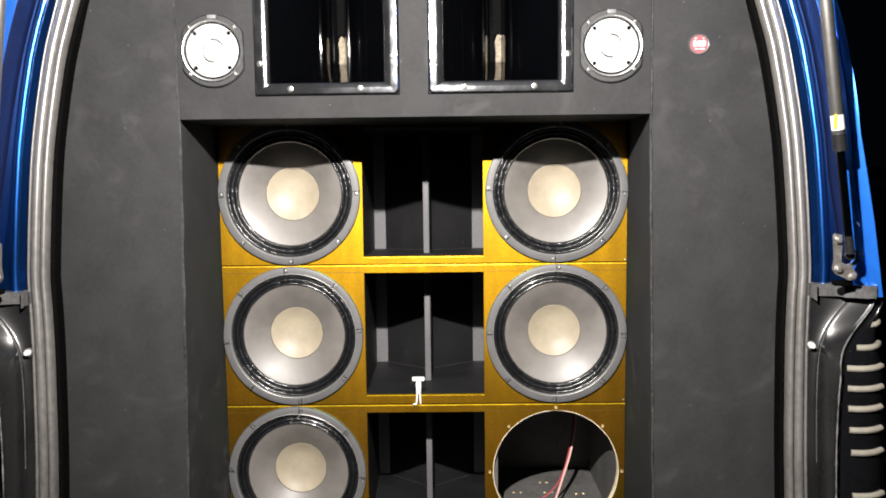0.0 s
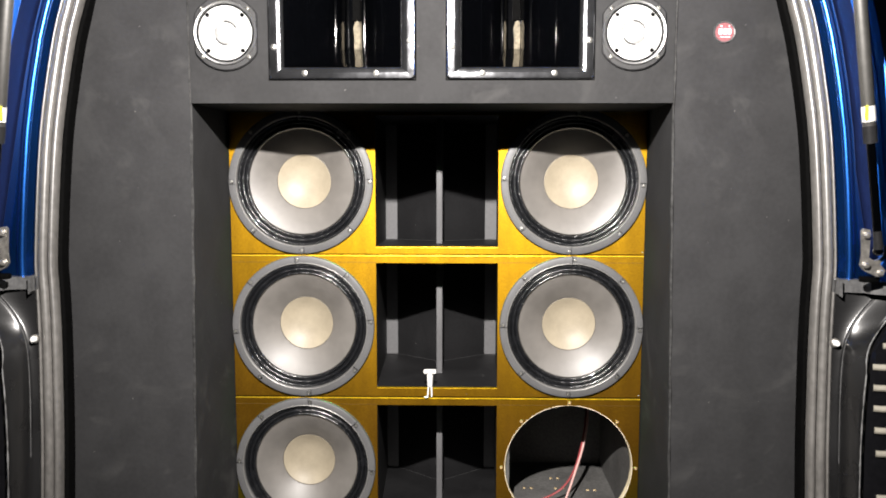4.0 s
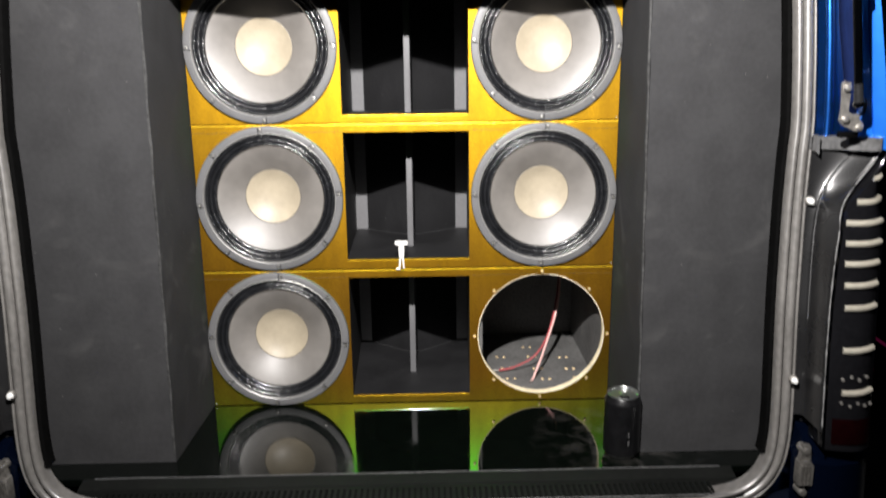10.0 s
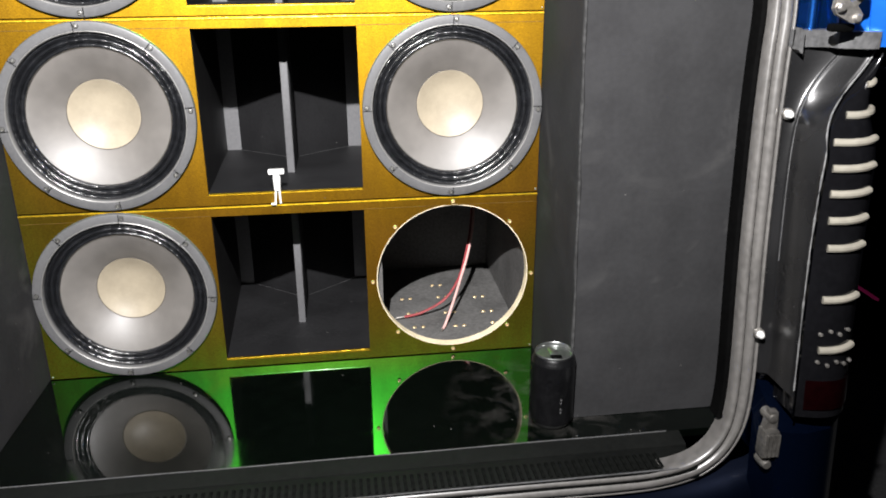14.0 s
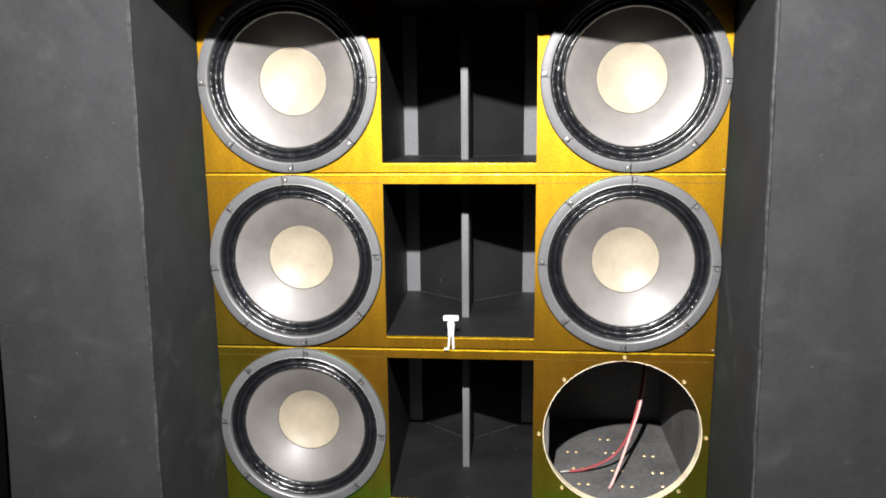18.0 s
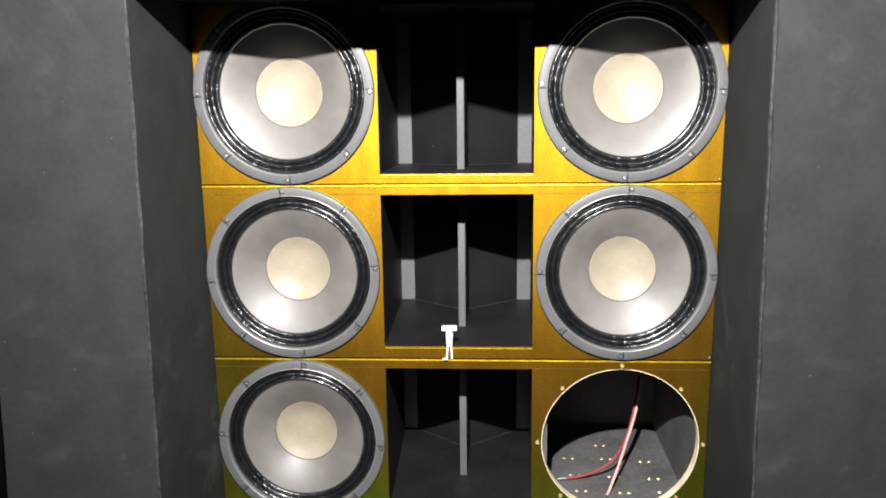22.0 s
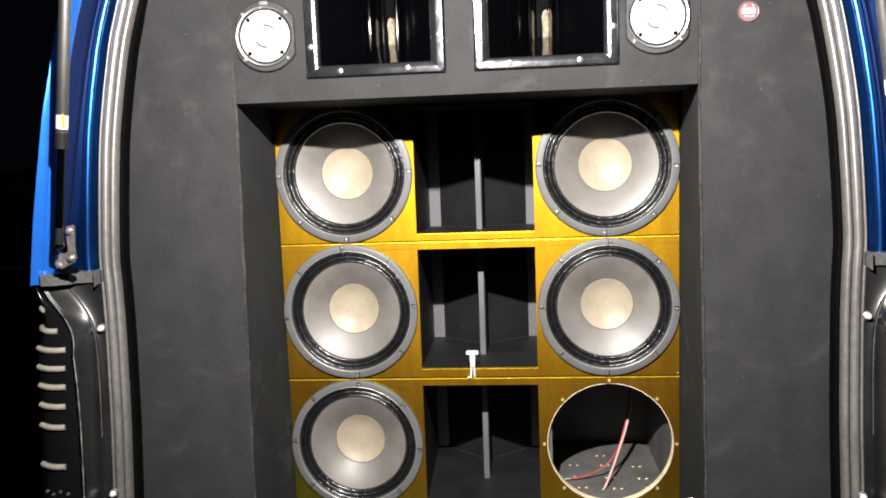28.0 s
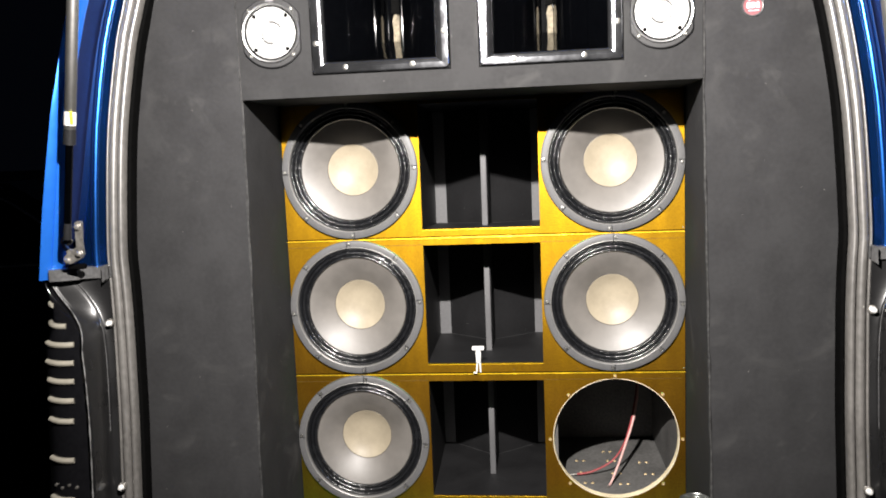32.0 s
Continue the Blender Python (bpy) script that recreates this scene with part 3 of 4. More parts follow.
def tail_lamp(sign):
    ob = part("tail_lamp", bmesh_lamp_lens(sign), LENS, van, "smoked vertical tail lamp with cream light bars", angle=50)
    for z, a, end in ((1.224, 0.803, 0.817), (1.187, 0.768, 0.815), (1.156, 0.742, 0.800), (1.124, 0.738, 0.794), (1.090, 0.738, 0.792), (1.054, 0.739, 0.792), (1.016, 0.741, 0.793), (0.943, 0.742, 0.794), (0.869, 0.744, 0.796)):
        pts = []
        if sign < 0:
            a += 0.005
        for i in range(9):
            t = i / 8
            x = a + (end - a) * t
            pts.append((sign * x, lamp_depth(x, z) - 0.002, z + 0.004 * t * t))
        part("light_bar", tube(pts, 0.0054 if z < 1.22 else 0.0046, 10), LIGHT_BAR, ob, "cream curved light bar")
    for i in range(9):
        x, z = 0.745 + 0.0085 * (i % 5) * 1.6, (0.892 if i < 4 else 0.846) + 0.005 * (i % 2)
        part("lamp_stud", lathe([(0, 0.004), (0.0025, 0.0035), (0.0026, 0.001), (0.003, -0.002)], 8, None, (sign * x, lamp_depth(x, z), z)), STEEL, ob)
    red = bmesh.new()
    rows = []
    for j in range(4):
        z = 0.778 + 0.015 * j
        rows.append([red.verts.new((sign * x, lamp_depth(x, z) - 0.0025, z)) for x in [0.732 + (lamp_outer(z) - 0.008 - 0.732) * i / 8 for i in range(9)]])
    for a, b in zip(rows, rows[1:]):
        for j in range(8):
            red.faces.new((a[j], a[j + 1], b[j + 1], b[j]))
    part("red_reflector", red, LENS_RED, ob, "dark red lower reflector")
    edge = [(sign * (lamp_inner(z) - 0.003), lamp_depth(lamp_inner(z), z) - 0.004, z) for z in [0.765 + 0.0155 * i for i in range(33)]]
    part("lens_edge", tube(smooth_line(edge, 2), 0.0016, 8), GLOSS_BLACK, ob)
    return ob


HOUSING = [(0.70, 0.7115), (0.946, 0.7125), (1.023, 0.714), (1.081, 0.717), (1.125, 0.7205), (1.145, 0.7240), (1.165, 0.7300), (1.182, 0.7395), (1.195, 0.7515), (1.207, 0.7640), (1.225, 0.7800), (1.243, 0.7945), (1.262, 0.8075), (1.295, 0.8200)]
SIDE_RIB = [(0.70, 0.711), (1.00, 0.7115), (1.08, 0.7125), (1.13, 0.7145), (1.165, 0.7175), (1.190, 0.7230), (1.210, 0.7310), (1.228, 0.7425), (1.245, 0.7560), (1.262, 0.7720), (1.295, 0.797)]


def proud(z):
    """How far the lamp housing stands out; it leans back towards its top."""
    t = min(1, max(0, (z - 1.13) / 0.095))
    return 0.084 - 0.050 * t * t * (3 - 2 * t)


def lamp_inner(z):
    return min(along(HOUSING, z) + 0.0105, lamp_outer(z) - 0.004)


def lamp_outer(z):
    return 0.826


def lamp_depth(x, z):
    a = lamp_inner(z)
    b = lamp_outer(z) + 0.004
    t = min(1, max(0, (x - a) / max(b - a, 1e-4)))
    return opening_depth(z) + 0.012 - proud(z) - 0.016 * math.sin(math.pi * min(1, t * 0.9 + 0.1)) + 0.060 * t ** 6


def bmesh_lamp_lens(sign):
    own = bmesh.new()
    rows = []
    for i in range(28):
        z = 0.765 + 0.515 * i / 27
        a, b = lamp_inner(z), lamp_outer(z) + 0.004
        row = [own.verts.new((sign * a, opening_depth(z) - 0.02, z))]
        for j in range(13):
            x = a + (b - a) * j / 12
            row.append(own.verts.new((sign * x, lamp_depth(x, z), z)))
        row.append(own.verts.new((sign * b, -0.2, z)))
        rows.append(row)
    for a, b in zip(rows, rows[1:]):
        for j in range(len(a) - 1):
            own.faces.new((a[j], a[j + 1], b[j + 1], b[j]))
    own.faces.new(rows[0])
    own.faces.new(rows[-1][::-1])
    return own


def lamp_mount(sign):
    """Black plastic pillar cover: a flat strip, a curved rib and the side wall of the lamp housing."""
    own = bmesh.new()
    rows = []
    for i in range(56):
        z = 0.80 + 0.478 * i / 55
        a, w = strip_x(z) - 0.004, opening_depth(z)
        rib, edge = along(SIDE_RIB, z), along(HOUSING, z)
        k = edge - rib
        row = [(a, 0.012), (a + 0.002, -0.012), (rib - 0.004, -0.0150), (rib - 0.0015, -0.0175), (rib, -0.0200)]
        p = proud(z)
        row += [(rib + k * t, -0.0200 - (p - 0.020) * t ** 0.9) for t in (0.12, 0.3, 0.5, 0.7, 0.88)]
        row += [(edge, -p), (edge + 0.0012, -p - 0.0025), (edge + 0.0032, -p - 0.0020), (edge + 0.0050, 0.004 - p), (edge + 0.0060, 0.014 - p), (edge + 0.0120, 0.018 - p)]
        rows.append([own.verts.new((sign * x, w + v, z)) for x, v in row])
    for a, b in zip(rows, rows[1:]):
        for j in range(len(a) - 1):
            own.faces.new((a[j], a[j + 1], b[j + 1], b[j]))
    return own


def strut(sign):
    ball = Vector((sign * 0.736, -0.428, 1.352))
    top = Vector((sign * 0.668, -0.452, 1.78))
    way = (top - ball).normalized()
    end = ball + way * 0.184
    cyl = part("gas_strut", tube([end, end + way * 0.002, end + way * 0.44], [0.0085, 0.0102, 0.0102], 16), STRUT, van, "grey gas strut tube", angle=50)
    part("strut_rod", tube([ball, end + way * 0.02], 0.0068, 12), GLOSS_BLACK, cyl, "black strut rod")
    part("strut_collar", tube([end - way * 0.006, end + way * 0.022], 0.0109, 16), SATIN_BLACK, cyl)
    part("sticker", tube([end + way * 0.029, end + way * 0.053], 0.0106, 16), LABEL, cyl, "white and yellow sticker")
    part("sticker_patch", box(-0.0025, 0.0025, -0.0108, -0.0085, -0.011, 0.011), LABEL_YELLOW, cyl).location = end + way * 0.042 + Vector((-sign * 0.0078, 0.0, 0))
    part("ball_socket", lathe([(0, 0.0075), (0.0045, 0.0062), (0.0072, 0.002), (0.0078, -0.004), (0.006, -0.010)], 16, None, tuple(ball)), GLOSS_BLACK, cyl, "black ball socket")
    part("rod_end", tube([ball + way * 0.004, ball + way * 0.034], [0.0078, 0.0070], 12), SATIN_BLACK, cyl)
    br = part("strut_bracket", prism([(sign * x, z) for x, z in ((0.716, 1.384), (0.719, 1.388), (0.728, 1.386), (0.730, 1.380), (0.729, 1.340), (0.738, 1.334), (0.746, 1.336), (0.752, 1.343), (0.753, 1.354), (0.750, 1.359),
                                                                    (0.755, 1.360), (0.759, 1.351), (0.756, 1.338), (0.748, 1.329), (0.757, 1.318), (0.754, 1.307), (0.742, 1.308), (0.722, 1.318), (0.717, 1.326), (0.719, 1.345))], -0.412, -0.404), STEEL, van, "worn plated strut bracket")
    for x, z in ((0.7225, 1.377), (0.7235, 1.327)):
        part("bolt", lathe([(0, 0.009), (0.004, 0.0085), (0.0062, 0.006), (0.0064, 0)], 6, None, (sign * x, -0.411, z)), STEEL, br)
    part("bolt", lathe([(0, 0.006), (0.004, 0.0055), (0.0058, 0.003), (0.006, 0)], 10, None, (sign * 0.749, -0.411, 1.314)), STEEL, br)
    part("bracket_shade", box(*sorted((sign * 0.724, sign * 0.756)), -0.402, -0.388, 1.296, 1.306, 0.003), RUBBER_BLACK, br)


for side in (-1, 1):
    part("corner_panel", corner_panel(side), CORNER_SHADED, van, "blue body corner, shade in the colour")
    mount = part("lamp_mount", lamp_mount(side), MOUNT, van, "black plastic tail lamp mount", angle=50)
    for x, y, z in ((0.7045, -0.367, 1.184), (0.6915, -0.400, 0.866)):
        part("mount_screw", lathe([(0, 0.007), (0.004, 0.0055), (0.006, 0.001), (0.006, -0.01)], 10, None, (side * x, y, z)), WHITE, mount, "white plastic screw cap")
        part("screw_washer", lathe([(0.006, 0.001), (0.008, 0.0), (0.008, -0.006)], 12, None, (side * x, y + 0.002, z)), STEEL, mount)
    part("mount_cap", prism_plan([(side * x, y) for x, y in ((0.704, -0.353), (0.726, -0.356), (0.750, -0.362), (0.755, -0.374), (0.780, -0.388), (0.802, -0.392), (0.810, -0.33), (0.704, -0.33))], 1.272, 1.294), GREY_PLASTIC, van, "worn grey plastic cap over the lamp", angle=20)
    heights = [0.81 + 0.46 * i / 39 for i in range(40)]
    part("rib_edge", tube([(side * along(SIDE_RIB, z), opening_depth(z) - 0.0192, z) for z in heights[14:]], 0.0010, 8), GREY_PLASTIC, mount, "worn raised rib edge")
    part("rib_edge", tube([(side * (along(HOUSING, z) + 0.0016), opening_depth(z) - proud(z) - 0.002, z) for z in heights], [0.0011 + 0.0007 * math.sin(i * 1.9) * math.sin(i * 0.7) for i in range(40)], 8), RIB_WORN, mount, "scuffed lamp housing edge")
    part("mount_tab", prism([(side * x, z) for x, z in ((0.704, 1.298), (0.710, 1.294), (0.711, 1.264), (0.704, 1.270))], -0.366, -0.35), GREY_PLASTIC, van)
    tail_lamp(side)
    strut(side)
    st = part("striker", box(*sorted((side * 0.688, side * 0.712)), -0.458, -0.435, 0.690, 0.735, 0.003), OLD_STEEL, van, "dull steel tailgate striker")
    for i in range(4):
        x = 0.6905 + i * 0.006
        part("striker_rib", box(*sorted((side * x, side * (x + 0.003))), -0.461, -0.457, 0.694, 0.731), OLD_STEEL, st)
    part("striker_bolt", lathe([(0, 0.007), (0.006, 0.006), (0.008, 0), (0.008, -0.02)], 10, None, (side * 0.702, -0.444, 0.752)), OLD_STEEL, st)
    part("striker_plate", prism([(side * x, z) for x, z in ((0.692, 0.735), (0.712, 0.735), (0.710, 0.762), (0.698, 0.762))], -0.447, -0.435), OLD_STEEL, st)
    part("striker_bolt", lathe([(0, 0.007), (0.006, 0.006), (0.008, 0), (0.008, -0.02)], 10, None, (side * 0.700, -0.450, 0.676)), OLD_STEEL, st)

latch = part("latch", box(-0.045, 0.045, -0.432, -0.412, 0.545, 0.592, 0.003), LATCH, van, "pale plated tailgate latch plate")
part("latch_hook", box(-0.013, 0.010, -0.452, -0.425, 0.558, 0.604, 0.004), LATCH, latch)
for x in (-0.038, 0.032):
    part("latch_bolt", lathe([(0, 0.008), (0.006, 0.007), (0.009, 0.002), (0.009, -0.01)], 8, None, (x, -0.432, 0.586)), SCREW, latch)
for x in (-0.080, 0.066):
    bump_stop = part("bump_stop", box(x - 0.022, x + 0.022, -0.448, -0.405, 0.548, 0.600, 0.008), SATIN_BLACK, van, "black rubber bump stop")
    part("stop_screw", lathe([(0, 0.004), (0.005, 0.003), (0.006, 0)], 8, None, (x, -0.447, 0.590)), SCREW, bump_stop)
for x in (-0.57, 0.57):
    part("drain_clip", box(x - 0.018, x + 0.018, -0.432, -0.415, 0.574, 0.588, 0.004), SATIN_BLACK, van)

# ---------------------------------------------------------------- load floor and scuff plate
tagged(mesh_ob("floor", box(-0.72, 0.72, -0.318, 0.0, 0.640, FLOOR, 0.0015), FLOOR_GLOSS, angle=20), "glossy dark green load floor sheet", "floor", kind="structure")
scuff = part("scuff_plate", box(-0.622, 0.622, -0.409, -0.319, 0.626, 0.6480, 0.004), SCUFF, van, "black ribbed sill scuff plate")
rib_ob = part("scuff_rib", box(-0.0024, 0.0024, -0.402, -0.366, 0.6478, 0.6502), SCUFF_RIB, scuff)
rib_ob.location.x = -0.56
for i in range(1, 103):
    c = bpy.data.objects.new("scuff_rib", rib_ob.data)
    scene.collection.objects.link(c)
    c.parent, c.location.x = scuff, -0.56 + i * 0.011
part("scuff_step", prism_side([(-0.319, 0.6555), (-0.319, 0.640), (-0.352, 0.640), (-0.350, 0.6495), (-0.326, 0.6545)], -0.622, 0.622), SCUFF, scuff, "raised black sill edge")
part("scuff_lip", tube(smooth_line([(-0.600 + 0.1 * i, -0.3195, 0.6560 + 0.0004 * math.sin(i * 2.1)) for i in range(13)], 4), 0.0011, 8), GREY_PLASTIC, scuff, "pale worn floor edge")
part("scuff_lip", tube(smooth_line([(-0.590 + 0.098 * i, -0.4085, 0.6485 + 0.0004 * math.sin(i * 1.7)) for i in range(13)], 4), 0.0013, 8), GREY_PLASTIC, scuff, "pale worn sill edge")

# ---------------------------------------------------------------- trim panels
for side in (-1, 1):
    t = thing("trim_panel", "black carpeted trim panel with scuffed edges beside the speakers", "trim panel", (side * 0.55, PANEL, FLOOR), "trim panels")
    inv = Matrix.Translation(-t.location)

    def put(name, bm, mat, label=""):
        bm.transform(inv)
        return part(name, bm, mat, t, label)

    low_x, high_x = (0.464, 0.447) if side < 0 else (0.455, 0.4395)
    out = [(low_x, FLOOR + 0.001), (0.715, FLOOR + 0.001), (0.715, 1.48), (0.70, 1.62), (0.675, 1.78), (0.61, 1.95), (high_x, 2.06), (high_x, 1.55)]
    put("face_panel", prism([(side * x, z) for x, z in out], PANEL, PANEL + 0.016), CARPET)
    wall = bmesh.new()
    rings = [[wall.verts.new((side * (x + (0.4535 - x) * k + w), y, z)) for x, z in ((low_x, FLOOR + 0.001), (high_x, 1.55), (high_x, 2.06))] for k, y, w in ((0, PANEL + 0.0005, 0), (1, 0.0, 0), (1, 0.3, 0), (1, 0.3, 0.012), (1, 0, 0.012), (0, PANEL + 0.0165, 0.012))]
    for p, q in zip(rings, rings[1:]):
        for i in range(2):
            wall.faces.new((p[i], p[i + 1], q[i + 1], q[i]))
    put("return_panel", wall, CARPET)
    bead = [(side * (high_x + 1.12 * (low_x - high_x) * max(0, 0.876 - i * 0.043) / 0.896 + 0.0006 * math.sin(i * 1.7)), PANEL + 0.0004, FLOOR + 0.02 + i * 0.043) for i in range(32)]
    put("edge_seam", tube(bead, [0.0026 + 0.0009 * math.sin(i * 2.3) for i in range(32)], 6), CARPET_EDGE, "worn paler edge seam")

# ---------------------------------------------------------------- woofer cabinets
def quad(bm, points):
    bm.faces.new([bm.verts.new(p) for p in points])


def cabinet(row):
    top = ROW_TOP[row]
    low = top - PITCH + 0.0018
    empty = row == 2
    ob = thing("speaker_cabinet", "gold flake woofer cabinet with one empty woofer hole" if empty else "gold flake double woofer cabinet with a central horn slot", "speaker cabinet",
               (0, 0.2, low), "stacked speaker cabinets")
    inv = Matrix.Translation(-ob.location)

    def put(name, bm, mat, label="", **kw):
        bm.transform(inv)
        return part(name, bm, mat, ob, label, **kw)

    cz = (top + low) / 2 - 0.0005
    s0, s1 = low + (0.0160, 0.0205, 0.0175)[row], top - 0.0185
    for sgn in (-1, 1):
        x0, x1 = (BOX_X0, -SLOT) if sgn < 0 else (SLOT, BOX_X1)
        bm = holed_plate(x0, x1, low, top, sgn * WOOFER_X, cz, 0.142 if sgn < 0 else 0.1435, 0, 0.018)
        quad(bm, [(sgn * SLOT, 0, s0), (sgn * SLOT, 0, s1), (sgn * SLOT, 0.004, s1), (sgn * SLOT, 0.004, s0)])
        for z in (low, top):
            quad(bm, [(x0, 0, z), (x1, 0, z), (x1, 0.018, z), (x0, 0.018, z)])
        bmesh.ops.remove_doubles(bm, verts=bm.verts[:], dist=1e-5)
        put("woofer_board", bm, FLAKE, smooth=False)
    put("slot_rail", box(-SLOT, SLOT, 0, 0.007, low, s0), FLAKE, smooth=False)
    put("slot_rail", box(-SLOT, SLOT, 0, 0.0045, s1, top), FLAKE, smooth=False)
    for x0, x1 in ((BOX_X0, -SLOT), (SLOT, BOX_X1)):
        put("joint_line", box(x0 + 0.001, x1 - 0.001, -0.0003, 0.001, top - 0.0176, top - 0.0168), SEAM)
    put("edge_round", tube([(BOX_X0, 0.0022, top - 0.0030), (BOX_X1, 0.0022, top - 0.0030)], 0.0030, 10), FLAKE_EDGE)
    put("edge_round", tube([(-SLOT, 0.0024, s0 - 0.0020), (SLOT, 0.0024, s0 - 0.0020)], 0.0026, 10), FLAKE_EDGE)
    for x in ((-0.4485, 0.4485) if row == 2 else (0.4485,)):
        put("corner_pin", lathe([(0, 0.0014), (0.0012, 0.0010), (0.0018, -0.001)], 8, None, (x, -0.0004, low + 0.0045)), SILVER, "tiny bright pin head")
    # horn chamber: the floor falls away behind the lip, the sides spread
    def fall(y):
        return s0 - 0.058 * max(0, y - 0.004)

    put("horn_floor", prism_side([(0.0075, fall(0)), (0.425, fall(0.425)), (0.425, fall(0.425) - 0.003), (0.0075, s0 - 0.004)], -0.152, 0.152), HORN_BLACK)
    put("horn_ceiling", box(-0.152, 0.152, 0.005, 0.425, s1, s1 + 0.004), HORN_BLACK)
    for sgn in (-1, 1):
        put("horn_side", prism_plan([(sgn * SLOT, 0.0045), (sgn * 0.149, 0.418), (sgn * 0.153, 0.418), (sgn * 0.138, 0.0045)], s0 - 0.034, s1), HORN_BLACK)
        put("back_strip", box(*sorted((sgn * 0.149, sgn * 0.1185)), 0.418, 0.428, s0 - 0.035, s1), HORN_GREY, "grey painted board edge")
        put("deflector", prism_plan([(sgn * 0.1185, 0.418), (0.0, 0.306), (0.0, 0.321), (sgn * 0.1185, 0.433)], s0 - 0.035, s1), HORN_BLACK)
    put("glue_bead", tube([(-0.147, 0.415, s0 - 0.0235), (-0.1185, 0.415, s0 - 0.0235), (0.0, 0.304, s0 - 0.0170), (0.1185, 0.415, s0 - 0.0235), (0.147, 0.415, s0 - 0.0235)], 0.0009, 6), SEAM_GLUE, "pale glue line along the chamber floor")
    put("fin", box(-0.0055, 0.0085, 0.156, 0.31, s0 - 0.026, s1, 0.0012), HORN_GREY, "vertical grey-edged horn fin")
    # carcass
    for x0, x1 in ((BOX_X0, -0.153), (0.153, BOX_X1)):
        put("back_board", box(x0, x1, 0.40, 0.418, low, top), BOX_FELT)
    for sgn in (-1, 1):
        put("side_board", box(*sorted((sgn * 0.452, sgn * 0.437)), 0.0185, 0.40, low, top), BOX_FELT)
    for x0, x1 in ((-0.437, -0.164), (0.164, 0.437)):
        put("top_board", box(x0, x1, 0.0185, 0.40, top - 0.0155, top - 0.0005), BOX_FELT)
        put("bottom_board", box(x0, x1, 0.0185, 0.40, low + 0.0005, low + 0.0155), BOX_FELT)
    for sgn in (-1, 1):
        put("inner_wall", box(*sorted((sgn * 0.1535, sgn * 0.164)), 0.0185, 0.40, low + 0.0005, top - 0.0005), BOX_FELT)
    if empty:
        rim = lathe([(0.1435, 0.0), (0.1420, 0.0), (0.1420, -0.018), (0.1435, -0.018)], 72, None, (WOOFER_X, 0, cz))
        put("cut_rim", rim, RAW_BOARD, "pale raw cut rim of the empty hole")
        nut = lathe([(0, 0.0002), (0.0018, 0.0006), (0.0024, 0.0024), (0.0034, 0.0022), (0.0038, 0.0005), (0.0038, -0.004)], 10)
        first = None
        for i in range(8):
            a = math.pi * i / 4
            p = Vector((WOOFER_X + 0.1505 * math.cos(a), 0, cz - 0.001 + 0.1505 * math.sin(a)))
            if first is None:
                first = part("bolt_insert", nut, BRASS, ob, "bright threaded insert")
                first.location = p - ob.location
            else:
                c = bpy.data.objects.new("bolt_insert", first.data)
                scene.collection.objects.link(c)
                c.parent, c.location = ob, p - ob.location
        staple = None
        for i, (x, y) in enumerate([(0.225, 0.225), (0.305, 0.225), (0.385, 0.215), (0.232, 0.15), (0.31, 0.145), (0.39, 0.140), (0.238, 0.085), (0.322, 0.08), (0.40, 0.085), (0.30, 0.29)]):
            for dx in (-0.009, 0.009):
                p = Vector((x + dx, y, low + 0.0155))
                if staple is None:
                    staple = part("staple", lathe([(0, 0.0024), (0.003, 0.0020), (0.0046, 0.0)], 8, None, (0, 0, 0), "z"), BRASS, ob)
                    staple.location = p - ob.location
                else:
                    c = bpy.data.objects.new("staple", staple.data)
                    scene.collection.objects.link(c)
                    c.parent, c.location = ob, p - ob.location
    return ob, cz


